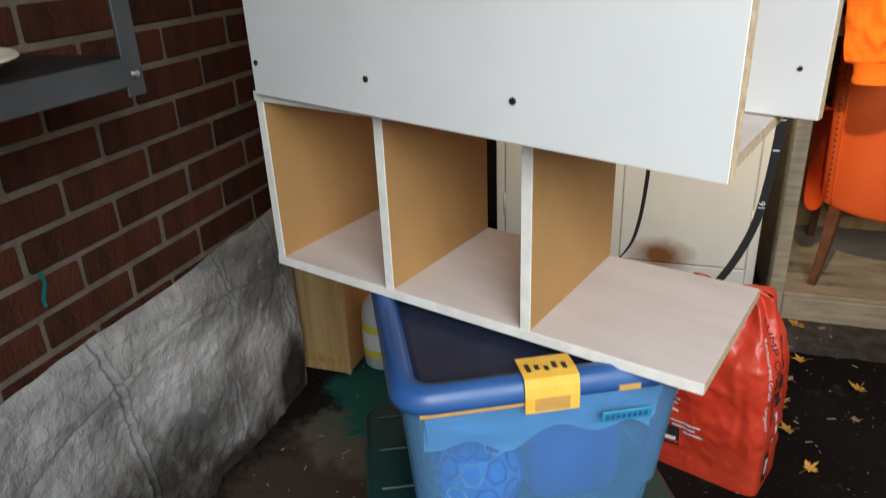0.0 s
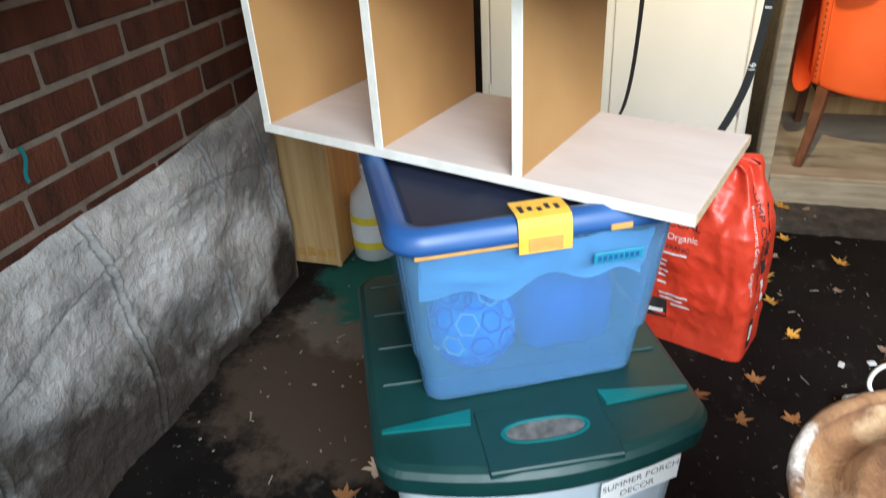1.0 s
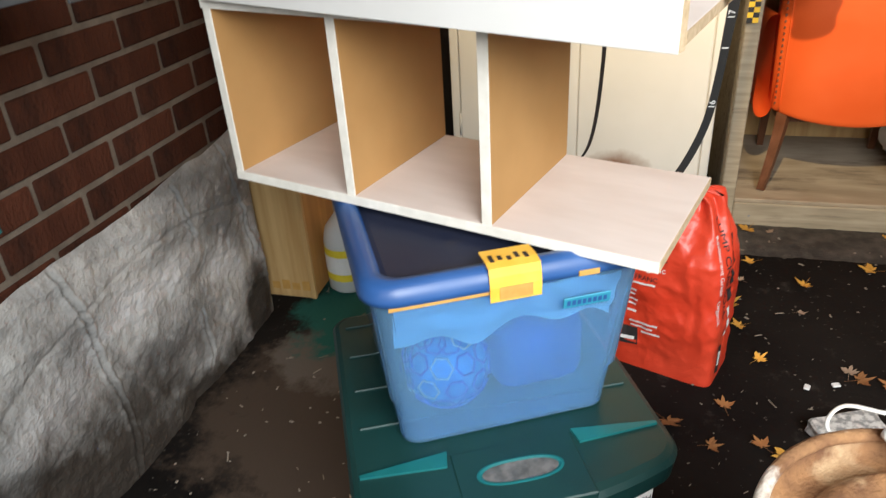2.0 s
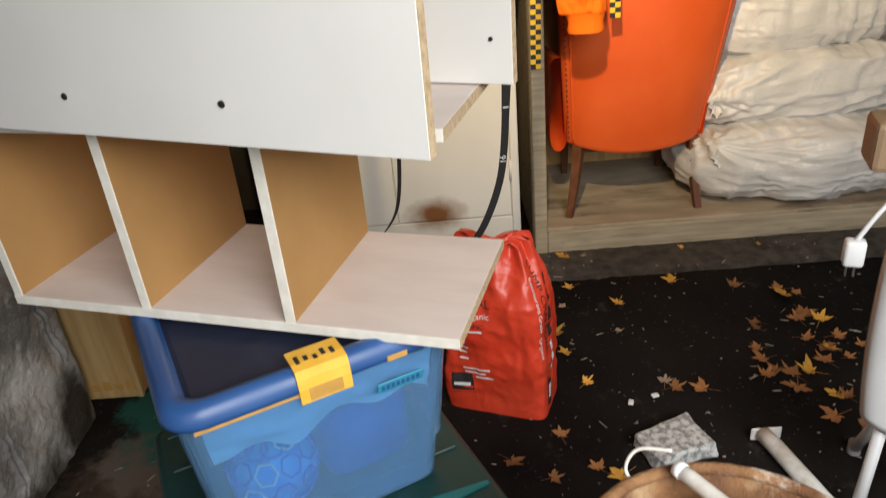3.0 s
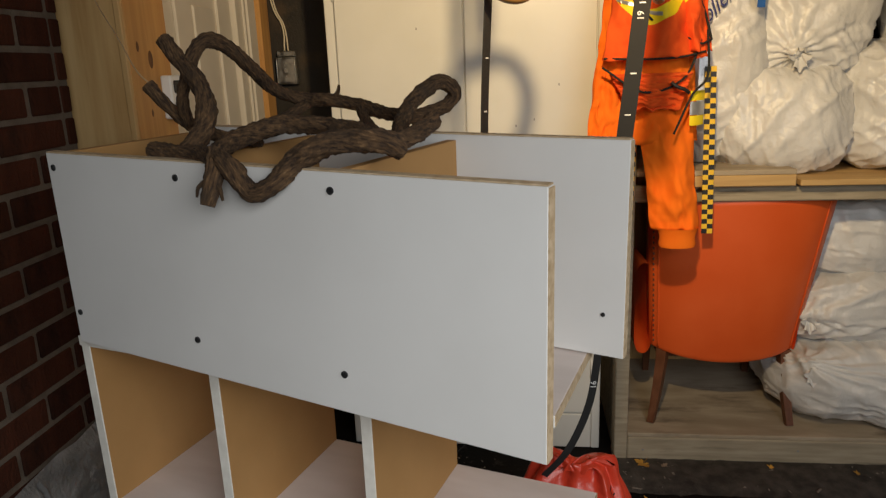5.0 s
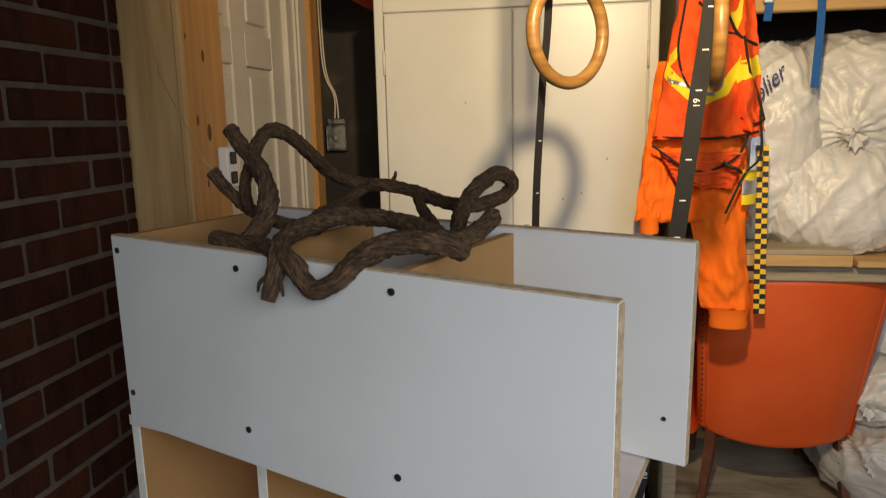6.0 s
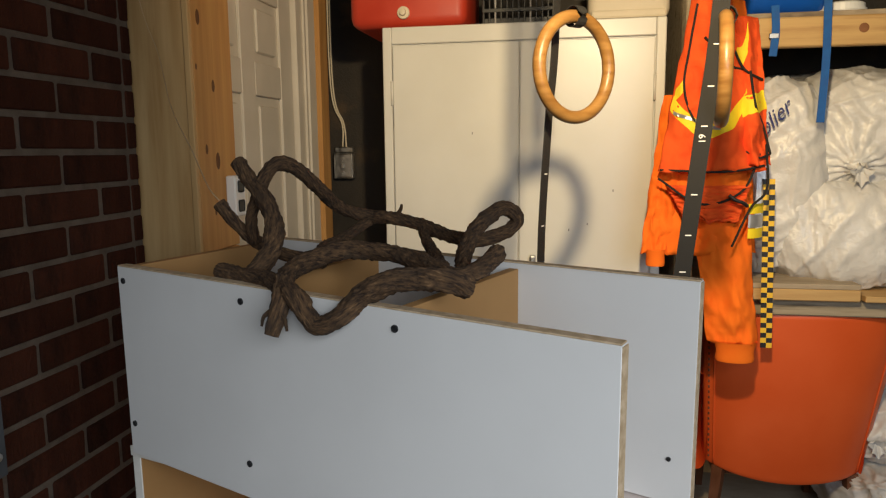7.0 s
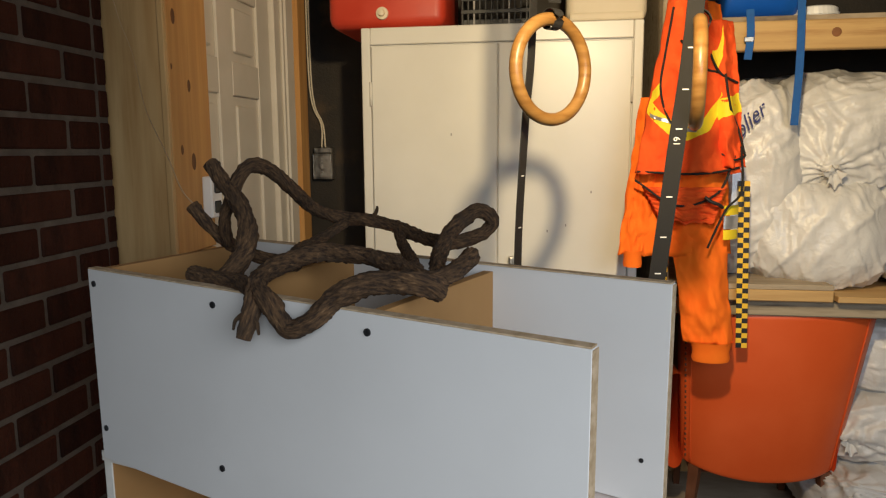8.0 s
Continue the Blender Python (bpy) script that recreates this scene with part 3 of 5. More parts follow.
for x0, x1, hx in ((0.033, 0.4545, 0.44), (0.4575, 0.881, 0.47)):
    dr = part("cabinet_door", box(x0, x1, -0.001, 0.0112, 0.14, 1.796, 0.003), CABINET, cab)
for zc in (0.32, 0.98, 1.64):
    for x in (0.031, 0.882):
        part("hinge", sweep([Vector((x, -0.005, zc - 0.04)), Vector((x, -0.005, zc + 0.04))], 0.0045, 8), CABINET, cab, smooth=True)
handle = part("handle", box(0.495, 0.515, -0.03, -0.0015, 1.00, 1.10, 0.006, seg=2), STEEL, cab, "chrome handle")
part("keyhole", lathe([(0, 0.006), (0.008, 0.004), (0.010, 0)], 14), STEEL, handle, at=pose(0.505, -0.0305, 1.05, 90))
for x, z in ((0.68, 1.20), (0.76, 1.31), (0.62, 1.18), (0.30, 1.5)):
    part("scratch", box(x, x + 0.004, -0.0018, -0.0011, z, z + 0.008), GREY_PLASTIC, cab)

cooler = thing("picnic_cooler", "red plastic picnic cooler with white drain tap on the cabinet", "cooler", pose(-0.62, 2.54, 1.857))
part("tub", box(0, 0.40, 0, 0.36, 0, 0.30, 0.035, seg=3), RED_COOLER, cooler, smooth=True)
part("lid", box(-0.008, 0.408, -0.008, 0.368, 0.302, 0.36, 0.02, seg=3), WHITE_PLASTIC, cooler)
part("drain_tap", lathe([(0, 0.022), (0.010, 0.020), (0.012, 0.010), (0.020, 0.008), (0.021, 0)], 18), CREAM, cooler, at=pose(0.19, 0.0, 0.045, 90))
crate = thing("plastic_crate", "black slotted plastic crate on the cabinet", "crate", pose(-0.17, 2.55, 1.857))
part("tray", box(0, 0.24, 0.008, 0.30, 0, 0.02, 0.003), BLACK_PLASTIC, crate)
for zz in (0.035, 0.075, 0.115):
    part("band", box(0, 0.24, 0, 0.008, zz, zz + 0.014, 0.002), BLACK_PLASTIC, crate)
for i in range(13):
    part("slat", box(0.003 + i * 0.0190, 0.009 + i * 0.0190, 0.001, 0.007, 0.0, 0.16, 0.001), GREY_PLASTIC if i % 6 == 2 else BLACK_PLASTIC, crate)
for x in (0.0, 0.236):
    part("end_wall", box(x, x + 0.004, 0.0085, 0.30, 0.0, 0.16, 0.001), BLACK_PLASTIC, crate)
keg = thing("cream_container", "cream plastic container lying on the cabinet", "container", pose(0.17, 2.56, 1.857))
part("shell", box(0, 0.255, 0, 0.26, 0, 0.2, 0.03, seg=3), CREAM, keg, smooth=True)
part("base_rim", box(0.01, 0.245, -0.004, 0.03, 0.002, 0.03, 0.008, seg=2), CREAM, keg)

# ---- wooden shelving bay ----
bay = thing("timber_shelving", "rough timber shelving bay with platform, posts and beams", "shelving", pose(0.455, 2.44, 0))
part("left_post", box(0.0, 0.045, 0.0, 0.09, 0.0, 2.6, 0.003), OLD_WOOD, bay)
part("left_panel", box(0.005, 0.017, 0.091, 0.66, 0.0, 2.5, 0.001), OLD_WOOD, bay)
part("platform_front", box(0.046, 2.3, 0.0, 0.038, 0.012, 0.098, 0.004), OLD_WOOD, bay, "weathered front plank of the platform")
part("platform_deck", box(0.046, 2.3, 0.004, 0.66, 0.0985, 0.113, 0.002), DECK, bay, "stained plywood platform deck")
part("back_panel", box(0.046, 2.3, 0.645, 0.660, 0.114, 1.0, 0.001), OSB, bay)
part("middle_beam", box(0.046, 2.3, 0.03, 0.07, 0.93, 0.985, 0.004), OLD_WOOD, bay)
part("shelf_board", box(0.046, 0.53, -0.01, 0.64, 1.022, 1.038, 0.002), DECK, bay, "dusty plywood shelf")
part("shelf_edge", box(0.12, 0.53, -0.012, 0.028, 0.986, 1.0215, 0.003), BEAM_WOOD, bay, "yellow lumber edge of the shelf")
part("shelf_board", box(0.54, 2.3, -0.02, 0.64, 0.987, 1.006, 0.002), BEAM_WOOD, bay, "pale plywood shelf")
part("upper_beam", box(0.10, 2.3, 0.03, 0.07, 1.742, 1.828, 0.004), BEAM_WOOD, bay, "yellow lumber beam with knots")
part("upper_shelf", box(0.05, 2.3, 0.05, 0.64, 1.829, 1.845, 0.002), DECK, bay)
for kx in (0.50, 0.92, 1.3):
    part("knot", lathe([(0, 0.0012), (0.011, 0.001), (0.014, 0.0)], 14), mat("brown_knot", (0.20, 0.08, 0.025), (0.26, 0.11, 0.04), 0.6), bay, at=pose(kx, 0.0299, 1.79, 90))
part("right_post", box(2.2, 2.29, 0.08, 0.17, 0.114, 0.929, 0.003), OLD_WOOD, bay)
for x, z in ((0.10, 0.05), (0.62, 0.06), (1.1, 0.05)):
    part("nail", lathe([(0, 0.001), (0.004, 0.0008), (0.0045, 0)], 8), GREY_PLASTIC, bay, at=pose(x, 0, z, 90))

drum = thing("blue_drum", "bright blue plastic drum lying on the upper beam", "drum", pose(0.65, 2.60, 1.93))
part("drum_body", lathe([(0, 0), (0.07, 0.0), (0.082, 0.006), (0.084, 0.02), (0.080, 0.03), (0.080, 0.19), (0.084, 0.20), (0.083, 0.215), (0, 0.217)], 32), BLUE_DRUM, drum, at=pose(0, 0, 0, 0, 90, 0), smooth=True)
cap_ob = thing("white_lid", "white round plastic lid on the upper beam", "lid", pose(0.925, 2.57, 1.846))
part("disc", lathe([(0, 0.030), (0.055, 0.030), (0.062, 0.026), (0.063, 0.0), (0, 0.0)], 32), WHITE_PLASTIC, cap_ob, smooth=False)
part("lid_rim", lathe([(0.0635, 0.004), (0.067, 0.004), (0.067, 0.012), (0.0635, 0.012)], 32), WHITE_PLASTIC, cap_ob)
for nm, x, z0, z1 in (("blue_strap", 0.848, 1.52, 1.90), ("blue_strap", 0.706, 1.715, 1.86)):
    st = thing(nm, "blue webbing strap hanging over the beam", "strap", pose(x, 2.455, z0), group="blue straps")
    part("webbing", ribbon(catmull([(0.0, 0.0, 0), (0.004, -0.004, (z1 - z0) * 0.5), (0.0, 0.0, z1 - z0)], 8), 0.011), BLUE_STRAP, st)
    part("buckle", box(-0.014, 0.014, -0.006, -0.002, 0.05, 0.066, 0.002) if z0 > 1.6 else box(-0.011, 0.011, -0.004, -0.002, 0.0, 0.006, 0.001), STEEL if z0 > 1.6 else BLUE_STRAP, st)


def sack(label, x, y, z, sx, sy, sz, seed, tied=None, tilt=0.0, material=BAG_WHITE):
    """A full plastic sack: a slumped body with creases that run to its tied end."""
    th = thing("plastic_sack", label, "sack", pose(x, y, z, 0, tilt, 0), group="white sacks")
    off = Vector((seed * 7.3, seed * 3.1, seed))
    tie = Vector(tied) if tied else None

    def f(u, v):
        a, b = 2 * math.pi * u, math.pi * (v - 0.5)
        sg = lambda w, e: math.copysign(abs(w) ** e, w)
        d = Vector((sg(math.cos(b), 0.55) * sg(math.cos(a), 0.7), sg(math.cos(b), 0.55) * sg(math.sin(a), 0.7), sg(math.sin(b), 0.62)))
        p = Vector((d.x * sx / 2, d.y * sy / 2, d.z * sz / 2))
        q = p + off
        w = q + 0.022 * noise.noise_vector(q * 6)
        k = 0.026 * noise.noise(q * 5) + 0.012 * (0.45 - abs(noise.noise(w * 6)) * 1.6)
        for turn, size, across in ((seed * 1.7, 0.011, 17), (seed * 1.7 + 1.2, 0.006, 30), (seed * 2.9, 0.003, 55)):
            run, over = w.x * math.cos(turn) + w.z * math.sin(turn), w.z * math.cos(turn) - w.x * math.sin(turn)
            k += size * max(0, 1 - 2.6 * abs(noise.noise(Vector((run * across * 0.22, w.y * 6, over * across))))) ** 1.5
        if tie:
            r = (d - tie).length
            ang = math.atan2(d.z - tie.z, d.x - tie.x)
            k += 0.008 * math.exp(-r * 1.6) * math.sin(ang * 15 + 3 * noise.noise(q * 5)) + 0.04 * math.exp(-r * 7)
        w = p + d.normalized() * k
        w.z = max(w.z + sz / 2, 0.0)
        return w

    part("sack_body", sheet(f, 210, 130, close_u=True), material, th, smooth=True)
    if tie:
        c = Vector((tie.x * sx / 2, tie.y * sy / 2 - 0.02, tie.z * sz / 2 + sz / 2))
        part("tied_neck", sheet(lambda u, v: c + Vector(((0.010 + 0.018 * v ** 2) * (1 + 0.3 * math.sin(10 * math.pi * u)) * math.cos(2 * math.pi * u), -0.030 * v, (0.012 + 0.02 * v ** 2) * (1 + 0.3 * math.sin(14 * math.pi * u)) * math.sin(2 * math.pi * u) - 0.03 * v)), 40, 6, close_u=True), material, th, smooth=True)
    return th


sack("flat white plastic sack on top of a stack on the platform", 1.43, 2.86, 0.62, 0.78, 0.44, 0.27, 1.0)
sack("full white plastic sack in the middle of the stack", 1.445, 2.81, 0.38, 0.84, 0.48, 0.27, 2.0, tied=(-0.75, -0.75, -0.1))
sack("white plastic sack at the bottom of the stack on the platform", 1.48, 2.745, 0.114, 0.90, 0.60, 0.29, 3.0, tied=(-0.8, -0.7, 0.6))
sa = sack("tall white plastic sack with blue lettering on the shelf", 0.765, 2.70, 1.04, 0.30, 0.36, 0.62, 4.0)
sack("white plastic sack with a gathered top on the shelf", 1.06, 2.74, 1.30, 0.40, 0.40, 0.38, 5.0, tied=(-0.35, -0.95, -0.5))
sack("bluish white plastic sack slumped on the shelf", 0.98, 2.68, 1.008, 0.44, 0.40, 0.34, 6.0)
sack("white plastic sack leaning on the shelf", 1.38, 2.70, 1.008, 0.40, 0.42, 0.40, 7.0)
sack("white plastic sack on the shelf behind others", 1.55, 2.74, 1.36, 0.44, 0.36, 0.34, 8.0)
sack("dark grey plastic sack behind the white sacks", 0.98, 2.92, 1.40, 0.60, 0.24, 0.29, 9.0, material=mat("grey_film", (0.12, 0.12, 0.13), (0.18, 0.18, 0.19), 0.3, 7, 60, bump_s=0.3))
BLUE_INK = mat("blue_ink", (0.015, 0.02, 0.14), (0.02, 0.03, 0.18), 0.5)
words("printed_word", "olier", 0.105, BLUE_INK, sa, lambda x, y: Vector((-0.030 + x * 0.40 - y * 0.25, -0.196 - 0.012 * (1 - (x * 3) ** 2), 0.50 + y * 0.68 + x * 0.42)), label="dark blue slanted lettering")


# ---- orange tub chair ----
chair = thing("tub_chair", "orange vinyl tub chair with dark tapered legs, seen from behind", "chair", pose(0.845, 2.52, 0.113))


def back(u, v):
    """The curved back: u across, v up; flares towards the top."""
    w = 2 * u - 1
    half = 0.250 + 0.052 * v
    x = half * w + 0.022 * v
    y = 0.012 + 0.05 * w * w + 0.035 * (abs(w) ** 6) - 0.05 * v
    low = 0.235 + 0.035 * w * w
    top = 0.812 - 0.012 * w * w
    return Vector((x, y, low + (top - low) * v))


def back_shell(u, v):
    """Wraps outside, top edge, inside and bottom edge of the back."""
    if v < 0.44:
        return back(u, v / 0.44)
    if v < 0.5:
        k = (v - 0.44) / 0.06 * math.pi
        return back(u, 1) + Vector((0, 0.032 * (1 - math.cos(k)), 0.016 * math.sin(k)))
    if v < 0.94:
        return back(u, 1 - (v - 0.5) / 0.44) + Vector((0, 0.064, 0))
    k = (v - 0.94) / 0.06 * math.pi
    return back(u, 0) + Vector((0, 0.032 * (1 + math.cos(k)), -0.010 * math.sin(k)))


bm = sheet(back_shell, 36, 100)
bmesh.ops.remove_doubles(bm, verts=bm.verts, dist=0.0005)
bmesh.ops.holes_fill(bm, edges=[e for e in bm.edges if e.is_boundary])
backrest = part("backrest", bm, ORANGE_LEATHER, chair, smooth=True)
for s in (-1, 1):
    arm = part("arm", sheet(lambda u, v: Vector((s * ((0.268 if s < 0 else 0.215) + 0.032 * math.cos(2 * math.pi * v) + (0.012 if s < 0 else 0.0)), 0.07 + 0.42 * u, 0.41 + (0.170 - 0.04 * u) * math.copysign(abs(math.sin(2 * math.pi * v)) ** 0.28, math.sin(2 * math.pi * v)))), 12, 28), ORANGE_LEATHER, chair, smooth=True)
    md = arm.modifiers.new("round", "WELD")
    md.merge_threshold = 0.0005
    seam = part("seam_piping", sweep([back(0.5 + s * 0.452, k / 20) + Vector((0, -0.002, 0)) for k in range(21)], 0.0028, 6), ORANGE_LEATHER, backrest, "stitched seam", smooth=True)
for k in range(26):
    q = back(0.022, 0.03 + 0.95 * k / 26)
    part("stitch", box(q.x - 0.003, q.x + 0.003, q.y - 0.0035, q.y + 0.001, q.z, q.z + 0.009, 0.001), DARK_LEG, backrest)
part("seat_cushion", box(-0.235, 0.235, 0.115, 0.50, 0.25, 0.36, 0.03, seg=3), ORANGE_LEATHER, chair, smooth=True)
part("seat_frame", box(-0.22, 0.22, 0.10, 0.48, 0.215, 0.249, 0.004), DARK_LEG, chair)
for x, y, lean in ((-0.205, 0.085, -0.048), (0.212, 0.085, 0.010), (-0.20, 0.44, 0), (0.20, 0.44, 0)):
    dy = -0.085 if y < 0.2 else 0.02
    part("leg", sweep([Vector((x + lean * (1 - k / 6) ** 1.5, y + dy * (1 - k / 6) ** 1.5, 0.255 * k / 6)) for k in range(7)], [0.016 + 0.010 * k / 6 for k in range(7)], 4), DARK_LEG, chair)


# ---- the two cubby shelf units, stacked ----
L, T, D = 0.732, 0.015, 0.287
DIV = (0.0, 0.240, 0.4795)


def screw_hole(parent, x, y, z, r=0.0043):
    return part("cam_screw", lathe([(0, 0.0014), (r * 0.55, 0.0016), (r * 0.62, 0.0004), (r, 0.0012), (r, -0.002)], 16), BLACK_PLASTIC, parent, "dark recessed cam screw", at=pose(x, y, z, 90))


low = thing("cubby_shelf", "white three-cubby shelf unit with one end missing, on a blue tote", "shelf unit", pose(-0.522, 1.083, 0.7155, 1.0, 0.65, -16.2), group="shelf units")
for nm, z0, over in (("bottom_board", 0.0, 0.0), ("top_board", 0.2875, -0.002)):
    b = part(nm, box(over, L, 0.002, D, z0, z0 + T, 0.0006), LINER, low)
    part("edge_band", box(over - 0.0005, L + 0.0005, 0, 0.0019, z0 - 0.0003, z0 + T + 0.0003, 0.0005), EDGE, b, "white edge banding")
    part("raw_end", box(L, L + 0.0014, 0.002, D, z0 + 0.0005, z0 + T - 0.0005), RAW_EDGE, b, "raw cut end")
for i, x in enumerate(DIV):
    d = part("end_panel" if i == 0 else "divider", box(x, x + T, 0.004, D - 0.001, T, 0.2873, 0.0006), MDF, low)
    part("edge_band", box(x - 0.0003, x + T + 0.0003, 0.0015, 0.0038, T, 0.2873, 0.0005), EDGE, d, "white edge banding")

up = thing("cubby_shelf", "white three-cubby shelf unit lying open side up, one end missing", "shelf unit", pose(-0.503, 1.056, 1.0185, 1.0, 0.65, -22.9), group="shelf units")
for nm, y0 in (("front_board", 0.0), ("back_board", 0.271)):
    b = part(nm, box(0, L, y0, y0 + T, 0.0, (0.281 if y0 == 0 else D) - 0.002, 0.0006), MELAMINE, up)
    part("raw_edge", box(0.0005, L - 0.0005, y0 + 0.0006, y0 + T - 0.0006, (0.281 if y0 == 0 else D) - 0.0018, 0.281 if y0 == 0 else D, 0.0003), RAW_EDGE, b, "raw top edge")
    part("raw_end", box(L, L + 0.0012, y0 + 0.0006, y0 + T - 0.0006, 0.001, (0.281 if y0 == 0 else D) - 0.003), RAW_EDGE, b, "raw chipboard end")
    if y0 == 0:
        for x in DIV:
            for z in (0.048, 0.2595):
                screw_hole(b, x + (0.0125, 0.014, 0.010)[DIV.index(x)], -0.0004, z)
    else:
        part("dowel_hole", lathe([(0, 0.001), (0.003, 0.001), (0.003, -0.001)], 10), BLACK_PLASTIC, b, at=pose(L - 0.028, y0 - 0.0004, 0.058, 90))
for i, x in enumerate(DIV):
    part("end_panel" if i == 0 else "divider", box(x + 0.001, x + T, T + 0.0005, 0.2705, 0.0, 0.278, 0.0006), MDF, up)


# ---- grapevine branch ----
vine = thing("vine_branch", "gnarled brown grapevine branch resting on the upper shelf unit", "branch", pose(-0.15, 1.0, 1.30))
VINES = (
    (0.0125, 0.0145, ((-0.337, 1.1, 1.446), (-0.311, 1.09, 1.417), (-0.281, 1.07, 1.39), (-0.263, 1.05, 1.359), (-0.264, 1.03, 1.327), (-0.274, 1.0, 1.306), (-0.287, 0.985, 1.301))),
    (0.0105, 0.0110, ((-0.373, 1.11, 1.387), (-0.35, 1.11, 1.359), (-0.329, 1.12, 1.335), (-0.304, 1.13, 1.318), (-0.269, 1.13, 1.307), (-0.231, 1.12, 1.304), (-0.205, 1.06, 1.312))),
    (0.010, 0.010, ((-0.296, 1.09, 1.419), (-0.319, 1.1, 1.368), (-0.32, 1.11, 1.332))),
    (0.011, 0.0115, ((-0.303, 1.09, 1.397), (-0.294, 1.1, 1.428), (-0.28, 1.11, 1.444), (-0.266, 1.14, 1.436), (-0.249, 1.18, 1.407), (-0.239, 1.25, 1.371), (-0.204, 1.29, 1.353), (-0.163, 1.28, 1.352), (-0.111, 1.26, 1.343), (-0.063, 1.22, 1.333), (-0.026, 1.18, 1.33))),
    (0.0125, 0.0105, ((-0.0, 1.0, 1.312), (-0.008, 1.06, 1.326), (-0.003, 1.12, 1.348), (0.012, 1.15, 1.366), (0.032, 1.18, 1.377), (0.05, 1.2, 1.361), (0.038, 1.2, 1.342), (0.01, 1.19, 1.332), (-0.018, 1.18, 1.327))),
    (0.009, 0.010, ((-0.107, 1.26, 1.341), (-0.084, 1.2, 1.321), (-0.049, 1.1, 1.309), (-0.03, 1.02, 1.315))),
    (0.009, 0.010, ((-0.201, 1.28, 1.344), (-0.219, 1.2, 1.326), (-0.215, 1.1, 1.324), (-0.19, 1.04, 1.326))),
    (0.013, 0.0125, ((-0.206, 0.93, 1.303), (-0.214, 0.98, 1.313), (-0.201, 1.02, 1.323), (-0.169, 1.04, 1.331), (-0.131, 1.04, 1.332), (-0.081, 1.02, 1.329), (-0.037, 0.98, 1.322), (0.001, 0.94, 1.319), (0.021, 0.96, 1.323), (0.034, 1.0, 1.329), (0.04, 1.02, 1.337))),
    (0.0115, 0.0150, ((-0.318, 1.0, 1.308), (-0.276, 0.98, 1.306), (-0.229, 0.95, 1.308), (-0.18, 0.9, 1.301), (-0.158, 0.885, 1.283), (-0.142, 0.88, 1.272), (-0.115, 0.875, 1.285), (-0.091, 0.88, 1.306), (-0.059, 0.88, 1.324), (-0.028, 0.88, 1.328), (0.002, 0.88, 1.327), (0.025, 0.89, 1.317))),
    (0.0125, 0.009, ((-0.200, 0.925, 1.312), (-0.193, 0.895, 1.292), (-0.194, 0.885, 1.275), (-0.198, 0.88, 1.259))),
    (0.004, 0.0015, ((-0.190, 0.888, 1.285), (-0.183, 0.884, 1.276), (-0.180, 0.882, 1.264))),
    (0.004, 0.0015, ((-0.197, 0.89, 1.287), (-0.208, 0.886, 1.279), (-0.211, 0.885, 1.268))),
    (0.005, 0.002, ((-0.150, 1.275, 1.355), (-0.143, 1.272, 1.366), (-0.141, 1.27, 1.374))),
)
base = Vector((-0.15, 1.0, 1.30))
for r0, r1, pts in VINES:
    line = catmull([Vector(q) - base - Vector((0, 0, 0.005)) for q in pts], 22)
    n = len(line)
    rad = [0.88 * (r0 + (r1 - r0) * i / (n - 1)) * (1.0 + 0.14 * noise.noise(line[i] * 22)) for i in range(n)]
    part("limb", sweep(line, rad, 30, rough=0.26), BARK, vine, smooth=True)


# ---- totes ----
def outline(w, l, r, front=0.0, n=7):
    """A rounded rectangle, its front edge at y = 0 bulging by 'front'."""
    pts = []
    for cx, cy, a0 in ((w / 2 - r, r, -90), (w / 2 - r, l - r, 0), (-w / 2 + r, l - r, 90), (-w / 2 + r, r, 180)):
        for k in range(n):
            a = radians(a0 + 90 * k / (n - 1))
            x, y = cx + r * math.cos(a), cy + r * math.sin(a)
            pts.append(Vector((x, y - front * (1 - (2 * x / w) ** 2) * max(0, 1 - y / (l * 0.4)), 0)))
    extra = []
    for i, p in enumerate(pts):
        extra.append(p)
        q = pts[(i + 1) % len(pts)]
        if (q - p).length > 0.08:
            for k in range(1, 12):
                m = p.lerp(q, k / 12)
                if abs(p.y - q.y) < 0.05 and p.y < 0.1:
                    m.y = -front * (1 - (2 * m.x / w) ** 2)
                extra.append(m)
    return extra


def loft(loops, bm=None, cap0=True, cap1=True):
    """Joins outlines of equal length, given with their heights."""
    bm = bm or bmesh.new()
    rings = [[bm.verts.new((p.x, p.y, z)) for p in loop] for loop, z in loops]
    for a, b in zip(rings, rings[1:]):
        n = len(a)
        for k in range(n):
            bm.faces.new((a[k], a[(k + 1) % n], b[(k + 1) % n], b[k]))
    if cap0:
        bm.faces.new(rings[0][::-1])
    if cap1:
        bm.faces.new(rings[-1])
    return bm


def shifted(loop, dy):
    return [p + Vector((0, dy, 0)) for p in loop]


green = thing("green_lid_tote", "frosted plastic tote with a dark green ribbed lid on the floor", "tote", pose(0.042, 0.757, 0.0, 0, 0, 25.5))
GW, GL, GZ = 0.490, 0.50, 0.395
tub = part("tub", loft([(shifted(outline(0.39, 0.42, 0.04, 0.03), 0.060), 0.002), (shifted(outline(0.452, 0.475, 0.035, 0.046), 0.058), GZ - 0.03), (shifted(outline(0.440, 0.465, 0.034, 0.044), 0.063), GZ - 0.031), (shifted(outline(0.382, 0.41, 0.04, 0.03), 0.065), 0.008)], cap0=True), FROST, green, "frosted clear plastic tub")
part("stored_goods", box(-0.15, 0.16, 0.09, 0.44, 0.012, 0.28, 0.05, seg=3), PAPER, tub, "pale goods seen through the plastic")
